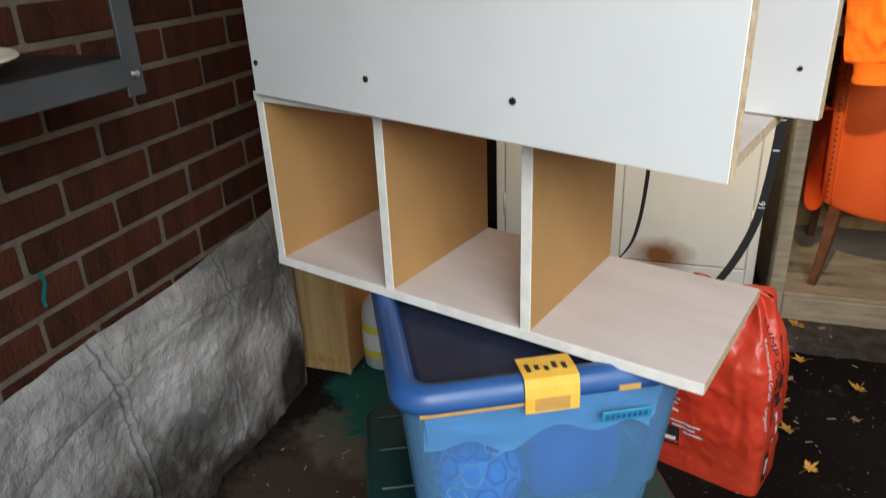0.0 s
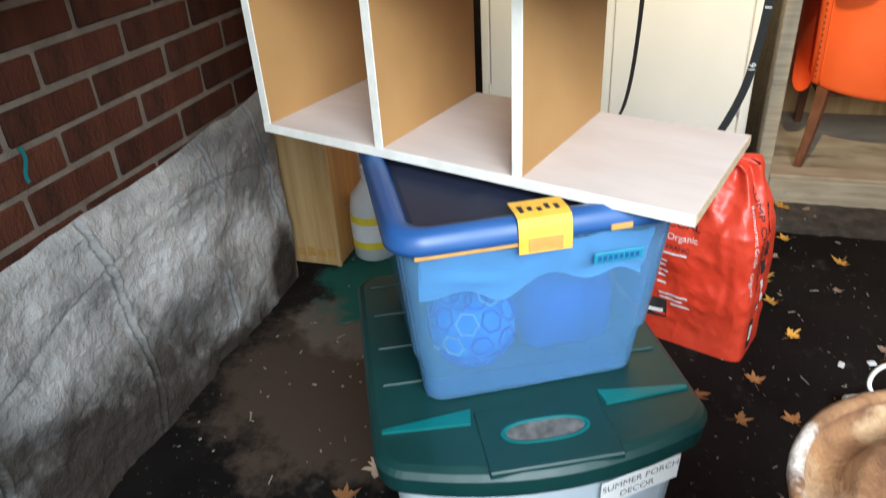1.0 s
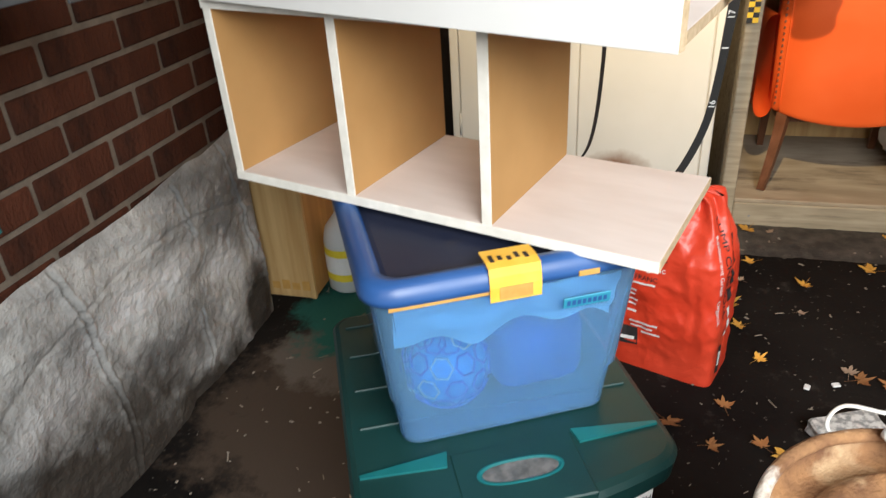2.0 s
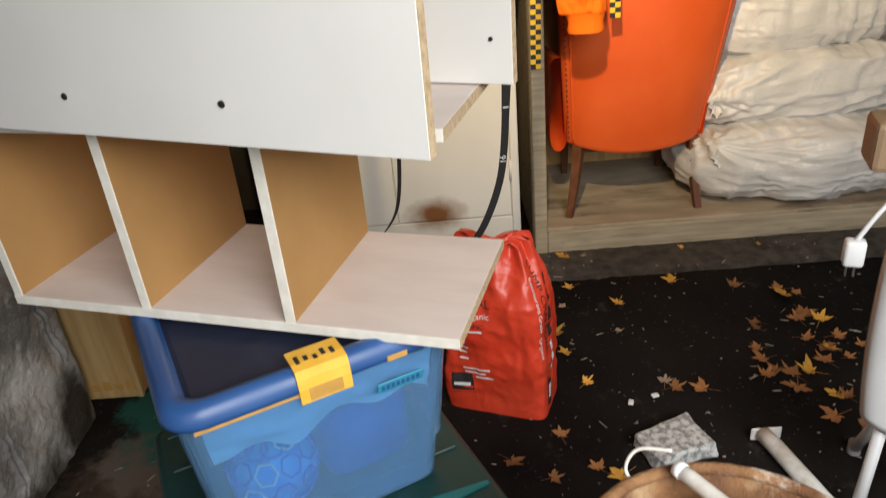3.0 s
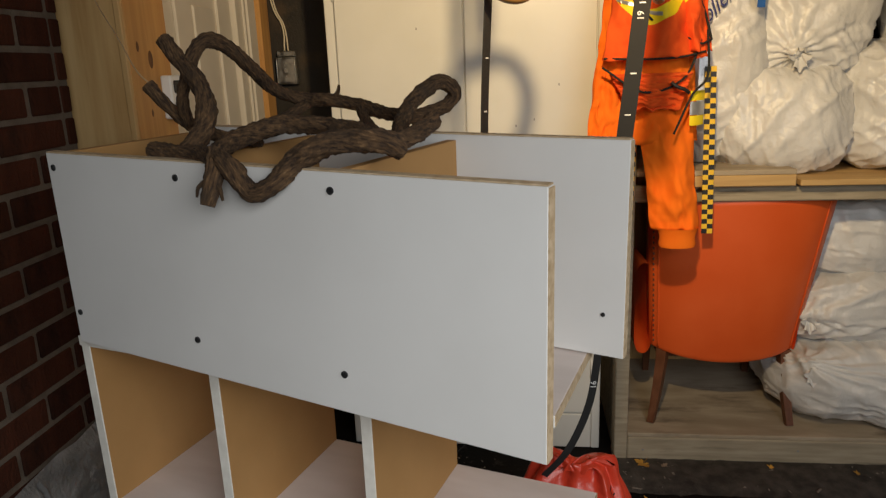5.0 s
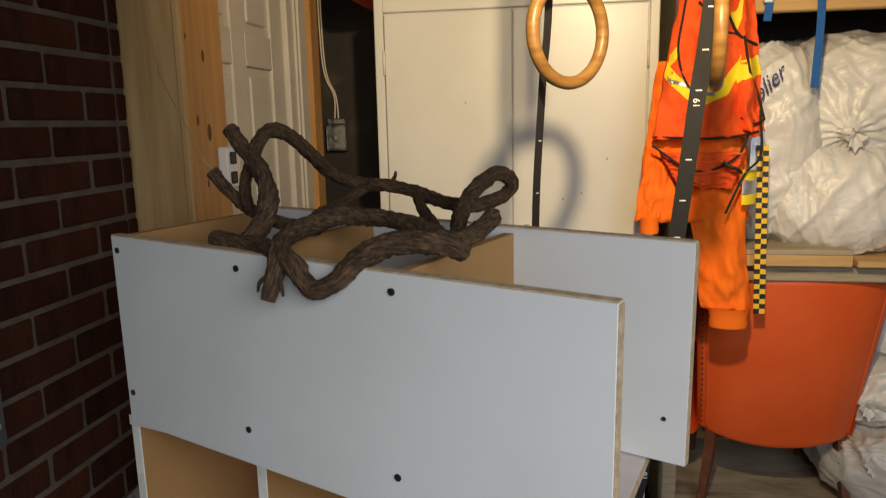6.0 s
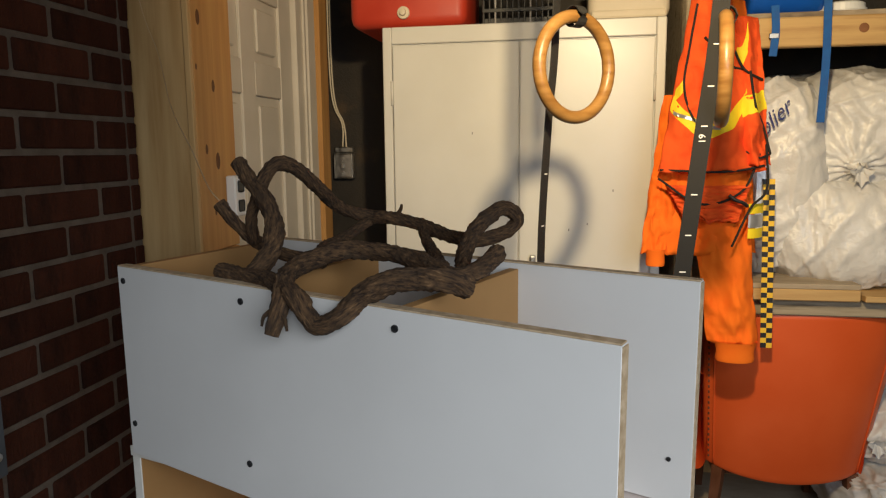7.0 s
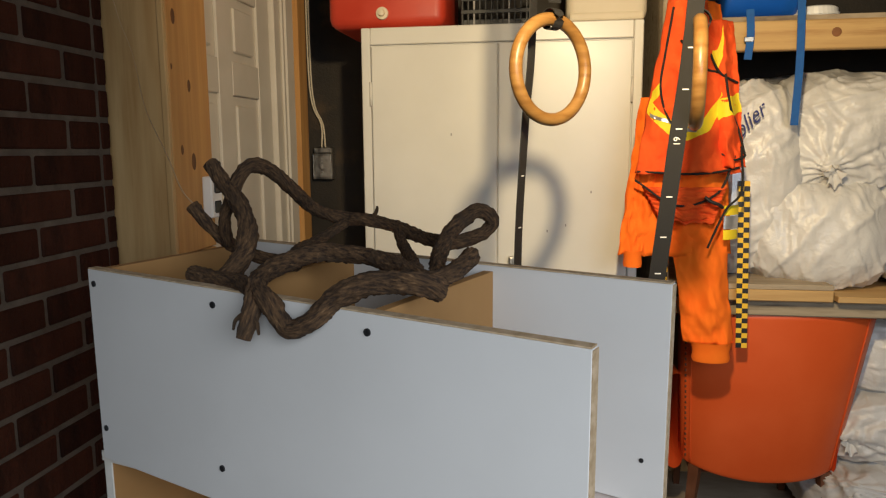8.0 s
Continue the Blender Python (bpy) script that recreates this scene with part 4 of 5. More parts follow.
lid = part("lid", loft([(shifted(outline(GW, GL, 0.035, 0.052), 0.042), GZ - 0.044), (shifted(outline(GW + 0.006, GL + 0.006, 0.035, 0.052), 0.039), GZ - 0.012), (shifted(outline(GW - 0.004, GL - 0.004, 0.034, 0.050), 0.044), GZ - 0.004), (shifted(outline(GW - 0.020, GL - 0.020, 0.032, 0.046), 0.052), GZ)]), GREEN_LID, green)
for y in (0.207, 0.302, 0.400, 0.495):
    for s in (-1, 1):
        part("rib", box(s * 0.112 - 0.111, s * 0.112 + 0.111, y - 0.003, y + 0.003, GZ - 0.001, GZ + 0.0035, 0.0015), GREEN_LID, lid)
panel = part("handle_panel", box(-0.095, 0.095, -0.004, 0.118, GZ - 0.010, GZ + 0.0025, 0.002), GREEN_LID, lid)
oval = [Vector((0.062 * math.copysign(abs(math.cos(a)) ** 0.7, math.cos(a)), 0.062 + 0.021 * math.sin(a), 0)) for a in [2 * math.pi * k / 40 for k in range(40)]]
oval2 = [Vector((p.x * 0.93, 0.062 + (p.y - 0.062) * 0.85, 0)) for p in oval]
oval3 = [Vector((p.x * 1.06, 0.062 + (p.y - 0.062) * 1.12, 0)) for p in oval]
part("grip_ring", loft([(oval3, GZ + 0.0025), (oval3, GZ + 0.0045), (oval, GZ + 0.0048), (oval2, GZ + 0.003)], cap0=False, cap1=False), TEAL, panel, "teal rim of the hand grip")
part("grip_hollow", loft([(oval, GZ + 0.00252), (oval2, GZ + 0.00256)], cap0=False), mat("pale_grip_insert", (0.07, 0.07, 0.068), (0.16, 0.15, 0.145), 0.6, 60, 300), panel, "greyish hand grip hollow")
for s in (-1, 1):
    bm = bmesh.new()
    a = [(s * 0.098, 0.124), (s * 0.232, 0.108), (s * 0.232, 0.102), (s * 0.103, 0.094)]
    vs = [bm.verts.new((x, y, GZ + h)) for h in (0.0, 0.004) for x, y in a]
    for q in ((0, 1, 2, 3), (4, 5, 6, 7), (0, 1, 5, 4), (1, 2, 6, 5), (2, 3, 7, 6), (3, 0, 4, 7)):
        bm.faces.new([vs[k] for k in q])
    part("gusset", bm, TEAL, lid, "lighter teal wedge")
label_at = Matrix.Translation((0.134, 0.0235, GZ - 0.090)) @ Matrix.Rotation(radians(4), 4, "X") @ Matrix.Rotation(radians(13), 4, "Z")
tag = part("paper_label", box(-0.068, 0.068, -0.0006, 0.0, -0.026, 0.026), PAPER, tub, "white paper label with black lettering", at=label_at)
words("label_text", "SUMMER PORCH", 0.0178, BLACK_INK, tag, lambda x, y: Vector((x, -0.0011, y + 0.010)))
words("label_text", "DECOR", 0.0178, BLACK_INK, tag, lambda x, y: Vector((x - 0.005, -0.0011, y - 0.012)))

blue = thing("blue_tote", "translucent blue plastic tote with blue lid, full of things", "tote", pose(0.003, 0.864, 0.3985, 0, 0, 28.0))
BW, BL2, BH = 0.418, 0.42, 0.3145
body = part("tub", loft([(shifted(outline(0.335, 0.33, 0.03), 0.045), 0.0), (shifted(outline(0.350, 0.345, 0.03), 0.036), 0.085), (shifted(outline(0.360, 0.353, 0.03), 0.030), 0.089), (shifted(outline(0.392, 0.39, 0.035), 0.008), BH - 0.028), (shifted(outline(0.386, 0.384, 0.032), 0.011), BH - 0.029), (shifted(outline(0.327, 0.322, 0.027), 0.049), 0.004)]), BLUE_CLEAR, blue, "translucent blue tub")
blid = part("lid", loft([(shifted(outline(BW - 0.018, BL2 - 0.018, 0.045), 0.003), BH - 0.034), (shifted(outline(BW, BL2, 0.05), -0.006), BH - 0.030), (shifted(outline(BW, BL2, 0.05), -0.006), BH - 0.022), (shifted(outline(BW - 0.012, BL2 - 0.012, 0.045), 0.0), BH - 0.006), (shifted(outline(BW - 0.034, BL2 - 0.034, 0.04), 0.011), BH), (shifted(outline(BW - 0.062, BL2 - 0.062, 0.03), 0.025), BH - 0.003), (shifted(outline(BW - 0.072, BL2 - 0.072, 0.03), 0.030), BH - 0.024)]), BLUE_LID, blue, "dull blue lid", smooth="sides")
# the well's near-black colour holds the shade of the shelf above
part("lid_well", loft([(shifted(outline(BW - 0.076, BL2 - 0.076, 0.028), 0.032), BH - 0.0235), (shifted(outline(BW - 0.090, BL2 - 0.090, 0.024), 0.039), BH - 0.0205)]), mat("shade_navy_plastic", (0.010, 0.014, 0.035), (0.018, 0.022, 0.045), 0.5, 9, 200, c=(0.035, 0.033, 0.04)), blid, "lid well, coloured dark for the shade under the shelf")
part("residue", box(-0.175, -0.02, -0.0035, -0.0005, BH - 0.037, BH - 0.0315, 0.0005), TAPE_WORN, blid, "old ochre tape residue along the rim")
part("residue", box(0.085, 0.115, -0.0085, -0.0055, BH - 0.030, BH - 0.022, 0.0005), TAPE_WORN, blid, "old ochre tape residue along the rim")
tp = [Vector((-0.004, 0.045, BH + 0.0022)), Vector((-0.004, 0.012, BH + 0.0035)), Vector((-0.004, -0.002, BH + 0.001)), Vector((-0.004, -0.0062, BH - 0.010)), Vector((-0.004, -0.0085, BH - 0.024)), Vector((-0.004, -0.0085, BH - 0.046))]
tape = part("tape", ribbon(tp, 0.036, 0.0008), TAPE, blid, "yellow masking tape folded over the lid")
part("worn_patch", box(-0.027, 0.019, -0.0106, -0.0094, BH - 0.043, BH - 0.024), TAPE_WORN, tape)
for k in range(5):
    part("scribble", box(-0.033 + 0.012 * k, -0.027 + 0.012 * k, 0.010 + 0.003 * (k % 2), 0.028 - 0.004 * (k % 3), BH + 0.0032, BH + 0.0046), BLACK_INK, tape, "unreadable marker writing")
badge = part("badge", box(0.068, 0.138, -0.0035, -0.001, 0.232, 0.250, 0.0008), mat("pale_teal_plastic", (0.03, 0.22, 0.34), (0.04, 0.28, 0.40), 0.4), body, "teal maker's badge with raised bars")
badge.matrix_basis = pose(0, 0.040, 0, 8.5)
for k in range(8):
    part("badge_bar", box(0.073 + 0.0077 * k, 0.078 + 0.0077 * k, -0.0042, -0.0035, 0.237, 0.245), BLUE_LID, badge)
# the things inside, seen through the plastic, and a white wavy band across the front
inside = part("dark_clothes", box(-0.005, 0.150, 0.085, 0.33, 0.012, 0.16, 0.04, seg=3), mat("navy_cloth", (0.03, 0.08, 0.34), (0.06, 0.15, 0.50), 0.9, 14, 200), body, "dark blue things inside the tote", smooth=True)
part("white_band", sheet(lambda u, v: Vector((-0.165 + 0.335 * u, 0.036 + 0.030 * v + 0.010 * noise.noise(Vector((u * 7, v * 4, 1))), 0.255 - (0.085 + 0.04 * noise.noise(Vector((u * 4.2, 2, 0)))) * v)), 30, 8), mat("white_band", (0.78, 0.80, 0.83), (0.84, 0.86, 0.88), 0.8, 12, 200), body, "white wavy band inside the tote", smooth=True)
ball = part("net_ball", lathe([(0.068 * math.sin(math.pi * k / 14), -0.068 * math.cos(math.pi * k / 14)) for k in range(15)], 24), mat("sky_blue_plastic", (0.03, 0.32, 0.75), (0.05, 0.42, 0.85), 0.2, 20, 100), body, "light blue honeycomb ball inside the tote", smooth=True, at=pose(-0.080, 0.116, 0.088))
for ring in range(1, 6):
    for k in range(10):
        a, b = 2 * math.pi * (k + 0.5 * (ring % 2)) / 10, math.pi * (ring / 6)
        c = Vector((math.sin(b) * math.cos(a), math.sin(b) * math.sin(a), math.cos(b)))
        if c.y < 0.35:
            part("dimple_ring", sweep([c * 0.0685 + c.to_track_quat("Z", "Y") @ Vector((0.017 * math.cos(h * math.pi / 3), 0.017 * math.sin(h * math.pi / 3), 0)) for h in range(6)], 0.0018, 5, closed=True), WHITE_PLASTIC if (k + ring) % 9 == 0 else BLUE_DRUM, ball)


# ---- red charcoal bag ----
bag = thing("charcoal_bag", "red plastic charcoal bag with black and white print", "bag", pose(0.272, 1.664, 0.0, 0, 0, -20.5))
BAG_H = 0.48


def bag_at(u, v, out=0.0):
    """u from 0 to 1 round the square-bottomed bag (0.75: the middle of its front), v up."""
    side, f = divmod((u + 0.125) * 4 % 4, 1)
    f = 2 * f - 1
    x, y = ((1, f), (-f, 1), (-1, -f), (f, -1))[int(side) % 4]
    n = 9 - 6.2 * min(1, v * 1.05)
    r = (abs(x) ** n + abs(y) ** n) ** (-1 / n)
    top = max(0, v - 0.70) / 0.30
    wide = 0.140 * (1 - 0.04 * math.sin(3.1 * v) - 0.42 * top ** 1.3) * (0.97 + 0.03 * min(1, v * 10))
    deep = 0.085 * (1 + 0.10 * math.sin(2.6 * v) - 0.72 * top ** 1.1)
    d = Vector((x * r / wide, y * r / deep, 0)).normalized()
    q = Vector((x * r * wide, y * r * deep, BAG_H * v))
    w = q + 0.02 * noise.noise_vector(q * 9)
    k = 0.011 * noise.noise(q * 9) + 0.006 * (0.4 - 1.6 * abs(noise.noise(w * 13))) + 0.0035 * (0.4 - 1.6 * abs(noise.noise(w * 31)))
    k += 0.013 * max(0, v - 0.66) / 0.34 * math.sin(u * 60 + 5 * noise.noise(q * 8))
    p = q + d * (k * min(1, 0.25 + 3 * v) + out)
    p.x -= 0.008 * v * v
    p.z += (0.014 * math.sin(u * 12 + 1) + 0.014 * noise.noise(q * 20)) * max(0, v - 0.8) / 0.2
    return p


bm = sheet(lambda u, v: bag_at(u, v), 192, 100, close_u=True)
bm.faces.new([bm.verts.new(bag_at(k / 24, 0) * 0.96) for k in range(24)])
part("sack", bm, RED_BAG, bag, smooth=True)
part("folded_mouth", sheet(lambda u, v: bag_at(u, 1.0) + Vector((0.02 * math.sin(u * 30), -0.01, 0.0)) * v + (bag_at(0.75, 0.98) - bag_at(u, 1.0)) * 0.8 * v + Vector((0, 0, 0.018 * math.sin(3.1 * v))), 60, 6, close_u=True), RED_BAG, bag, smooth=True)


def on_front(u0, v0, turn=0.0):
    """Lays flat print on the bag round the place u0, v0."""
    per_metre = 1.2 if u0 > 0.875 else 0.89

    def f(x, y):
        x, y = x * math.cos(turn) - y * math.sin(turn), x * math.sin(turn) + y * math.cos(turn)
        return bag_at(u0 + x * per_metre, v0 + y / BAG_H, 0.002)
    return f


for txt, size, m, u0, v0, turn in (
    ("LUMP CHARCOAL", 0.031, BLACK_INK, 0.935, 0.66, -1.50), ("Restaurant Grade", 0.020, WHITE_INK, 0.897, 0.70, -1.48), ("Organic", 0.020, WHITE_INK, 0.900, 0.455, -1.50),
    ("CHARCOAL", 0.031, BLACK_INK, 0.683, 0.70, 0.03), ("Organic", 0.023, WHITE_INK, 0.722, 0.635, 0.03), ("FRANC", 0.018, BLACK_INK, 0.715, 0.575, 0.03)):
    words("bag_print", txt, size, m, bag, on_front(u0, v0, turn), label="printed lettering")


def bar_on_bag(u0, v0, w, h, m, turn=0.0, label="unreadable small print"):
    f = on_front(u0, v0, turn)
    bm = bmesh.new()
    n = 8
    rows = [[bm.verts.new(f(-w / 2 + w * i / n, -h / 2 + h * j / 2)) for j in range(3)] for i in range(n + 1)]
    for i in range(n):
        for j in range(2):
            bm.faces.new((rows[i][j], rows[i + 1][j], rows[i + 1][j + 1], rows[i][j + 1]))
    part("print_bar", bm, m, bag, label)


for w, v, x in ((0.060, 0.545, -0.045), (0.030, 0.495, -0.075), (0.026, 0.465, -0.078), (0.028, 0.425, -0.075), (0.024, 0.395, -0.078), (0.028, 0.355, -0.077), (0.075, 0.300, -0.040), (0.060, 0.272, -0.045), (0.050, 0.245, -0.02)):
    bar_on_bag(0.75 + x * 0.89, v, w, 0.0055, WHITE_INK, 0.02)
bar_on_bag(0.676, 0.20, 0.060, 0.052, BLACK_INK, 0.08, "black emblem")
bar_on_bag(0.676, 0.185, 0.045, 0.009, WHITE_INK, 0.08, "white bar on the emblem")
for v in (0.80, 0.70, 0.60, 0.50):
    bar_on_bag(0.985, v, 0.036, 0.020, BLACK_INK, -1.5, "black maker's lettering")
for v in (0.40, 0.33, 0.26):
    bar_on_bag(0.985, v, 0.026, 0.016, WHITE_INK, -1.5, "white maker's lettering")
bar_on_bag(0.955, 0.125, 0.034, 0.075, BLACK_INK, -0.25, "black and white emblem")
bar_on_bag(0.955, 0.130, 0.020, 0.040, WHITE_INK, -0.25, "white shape on the emblem")

jug = thing("plastic_jug", "milky plastic jug with a yellow label on the floor", "jug", pose(-0.700, 1.872, 0.0))
part("jug_body", lathe([(0, 0), (0.058, 0.0), (0.066, 0.008), (0.066, 0.17), (0.058, 0.21), (0.028, 0.25), (0.018, 0.262), (0.018, 0.29), (0, 0.29)], 28), JUG, jug, smooth=True)
part("jug_label", lathe([(0.0668, 0.045), (0.0672, 0.05), (0.0672, 0.15), (0.0668, 0.155)], 28), LABEL_Y, jug, "yellow paper label")
part("label_panel", lathe([(0.0674, 0.07), (0.0678, 0.075), (0.0678, 0.125), (0.0674, 0.13)], 28), PAPER, jug, "white block on the label")
part("jug_cap", lathe([(0.021, 0.27), (0.021, 0.30), (0, 0.302)], 20), WHITE_PLASTIC, jug)


# ---- gymnastic rings on straps ----
def ring_set(label, cx, cz, turn, strap_pts, marks, half):
    th = thing("gymnastic_ring", label, "gymnastic ring", pose(cx, 1.62, cz), group="gymnastic rings")
    R, r = 0.097, 0.0130
    m = Matrix.Rotation(radians(turn), 4, "Z")
    part("hoop", sweep([m @ Vector((R * math.cos(2 * math.pi * k / 64), 0, R * math.sin(2 * math.pi * k / 64))) for k in range(64)], r, 14, closed=True, up=m @ Vector((0, 1, 0))), RING_WOOD, th, smooth=True)
    o = Vector((cx, 1.62, cz))
    line = [Vector(q) - o for q in catmull(strap_pts, 10)]
    ac = Vector((math.cos(half[1]), math.sin(half[1]), 0))
    st = part("strap", ribbon(line, [half[0] * min(1, max(0.5, (q.z + cz - 0.45) / 0.70)) for q in line], 0.0011, ac), PIPING, th, "black woven strap with white scale marks")
    part("loop_strap", ribbon([Vector((0.004, -0.016, R + 0.03 + 0.1 * k)) + Vector((0, 0.012 if k == 0 else 0, 0)) for k in range(10)], 0.0165, 0.0011, (m @ Vector((1, 0, 0)))), PIPING, th)
    part("loop_wrap", sweep([m @ Vector((0.0, 0.020 * math.cos(a), R + 0.020 * math.sin(a))) for a in [2 * math.pi * k / 20 for k in range(20)]], 0.0012, 4, wide=0.0165, closed=True, up=Vector((0, 0, 1))), PIPING, th)
    for i, (f, txt) in enumerate(marks):
        q = line[int(f * (len(line) - 1))]
        n = Vector((math.sin(half[1]), -math.cos(half[1]), 0))
        c = q + n * 0.0022
        if txt:
            words("scale_number", txt, 0.018, WHITE_INK, th, lambda x, y: c - ac * y + Vector((0, 0, x)), label="white printed number")
        else:
            part("scale_mark", box(-0.006, 0.006, -0.0004, 0.0004, -0.0012, 0.0012), WHITE_INK, th, at=Matrix.Translation(c) @ Matrix.Rotation(half[1], 4, "Z"))
    return th


ring_set("varnished wooden gymnastic ring turned half aside on a black strap", 0.131, 1.612, 46,
         ((0.096, 1.640, 2.5), (0.093, 1.640, 1.743), (0.079, 1.640, 1.505), (0.067, 1.630, 1.241), (0.072, 1.61, 0.95), (0.069, 1.60, 0.769), (0.056, 1.60, 0.635), (0.030, 1.60, 0.568), (-0.03, 1.61, 0.50)),
         [(0.30 + 0.05 * i, "") for i in range(6)], (0.0165, radians(68)))
ring_set("varnished wooden gymnastic ring seen edge-on beside a wide black strap", 0.408, 1.600, 82,
         ((0.44, 1.600, 2.5), (0.397, 1.600, 1.73), (0.372, 1.600, 1.47), (0.345, 1.600, 1.211), (0.320, 1.59, 1.02), (0.310, 1.58, 0.89), (0.298, 1.58, 0.733), (0.280, 1.58, 0.641), (0.240, 1.58, 0.546), (0.19, 1.60, 0.47)),
         [(0.14, ""), (0.175, ""), (0.214, ""), (0.232, "19"), (0.272, ""), (0.305, ""), (0.335, ""), (0.372, "18"), (0.45, ""), (0.52, ""), (0.56, "17"), (0.60, ""), (0.70, "16")], (0.0160, radians(4)))


# ---- hi-vis clothes on the bay's post ----
def cloth(name, x0, x1, top, bottom, y, amp, waves, material, parent, label="", taper=0.0, phase=0.0, lift=0.0, nu=60, nv=50, thick=0.003):
    """A hanging piece of cloth with folds that grow towards its hem; x0, x1 are (top, bottom) pairs."""
    def f(u, v):
        a = x0[0] + (x0[1] - x0[0]) * v
        b = x1[0] + (x1[1] - x1[0]) * v
        x = a + (b - a) * u + 0.006 * noise.noise(Vector((u * 5, v * 9, phase)))
        yy = y - lift * math.sin(math.pi * u) - amp * (0.35 + 0.65 * v) * math.sin(waves * math.pi * u + phase + 2.0 * noise.noise(Vector((u * 2, v * 3, phase)))) + 0.010 * noise.noise(Vector((x * 22, 0, v * 9 + phase))) + 0.006 * noise.noise(Vector((x * 50, 2, v * 30))) - 0.012 * (0.35 - abs(noise.noise(Vector((u * 3.2 + v * 2.5, v * 6.5 - u * 1.5, phase))))) - 0.004 * (0.35 - abs(noise.noise(Vector((u * 7 - v * 5, v * 15, phase + 3)))))
        z = top + (bottom - top) * v + 0.012 * noise.noise(Vector((u * 6, phase, 1))) * v
        return Vector((x, yy, z))
    ob = part(name, sheet(f, nu, nv), material, parent, label, smooth=True)
    return solid(ob, thick, 0), f


coat = thing("hi_vis_jacket", "fluorescent orange work jacket hanging from the shelving post", "jacket", pose(0.5, 2.36, 1.3))
C = Vector((0.5, 2.36, 1.3))
_, coat_f = cloth("back_cloth", (-0.045, -0.145), (0.10, 0.165), 0.56, -0.16, -0.005, 0.014, 3.0, HI_VIS, coat, phase=0.4, lift=0.05)
_, slv_f = cloth("sleeve", (-0.05, 0.030), (0.115, 0.172), 0.12, -0.42, -0.035, 0.012, 2.4, HI_VIS, coat, "crumpled orange sleeve", phase=2.2, lift=0.035)
cloth("sleeve", (-0.115, -0.168), (-0.045, -0.085), 0.30, -0.16, -0.03, 0.010, 2.5, HI_VIS, coat, "crumpled orange sleeve", phase=1.2, lift=0.02)
part("cuff", lathe([(0.034, 0.0), (0.036, 0.01), (0.034, 0.03), (0.038, 0.055), (0.040, 0.06)], 20), HI_VIS, coat, "ribbed orange cuff", smooth=True, at=pose(0.110, -0.045, -0.475) @ Matrix.Diagonal((1.55, 1.0, 1.0, 1)))
part("cuff", lathe([(0.026, 0.0), (0.028, 0.01), (0.026, 0.03), (0.030, 0.05)], 20), HI_VIS, coat, "ribbed orange cuff", smooth=True, at=pose(-0.125, -0.04, -0.195))
part("zip_edge", sweep([Vector((-0.125 + 0.01 * math.sin(k), -0.02, 0.10 - 0.028 * k)) for k in range(9)], 0.003, 6), HI_YEL, coat, "yellow zip edge", smooth=True)
part("zip_pull", box(-0.128, -0.116, -0.03, -0.02, -0.165, -0.125, 0.003), BLACK_PLASTIC, coat)
for z0, h, m in ((-0.035, 0.028, HI_YEL), (-0.075, 0.038, SILVER), (-0.105, 0.028, HI_YEL)):
    part("sleeve_band", sheet(lambda u, v: Vector((0.118 + 0.048 * u, -0.092 + 0.04 * u * u, z0 + h * v)), 8, 3), m, coat, "reflective band on the sleeve")
vest = thing("hi_vis_vest", "orange mesh safety vest with yellow bands and black piping", "vest", pose(0.5, 2.30, 1.3))
_, v1 = cloth("vest_front", (-0.055, -0.132), (0.045, 0.160), 0.56, 0.085, -0.02, 0.016, 4.0, VEST, vest, phase=0.9, lift=0.055)
_, v2 = cloth("vest_side", (0.03, 0.075), (0.12, 0.175), 0.50, 0.10, -0.012, 0.014, 3.0, VEST, vest, phase=2.9, lift=0.03)


def strip(f, u0, v0, u1, v1_, wide, material, name, label, sag=0.0, parent=vest, out=0.004):
    """A band sewn on a cloth, from one place of it to another."""
    def g(a, b):
        u, v = u0 + (u1 - u0) * a, v0 + (v1_ - v0) * a + sag * math.sin(math.pi * a) + wide * (b - 0.5)
        return f(u, v) + Vector((0, -out, 0))
    return part(name, sheet(g, 30, 3), material, parent, label, smooth=True)


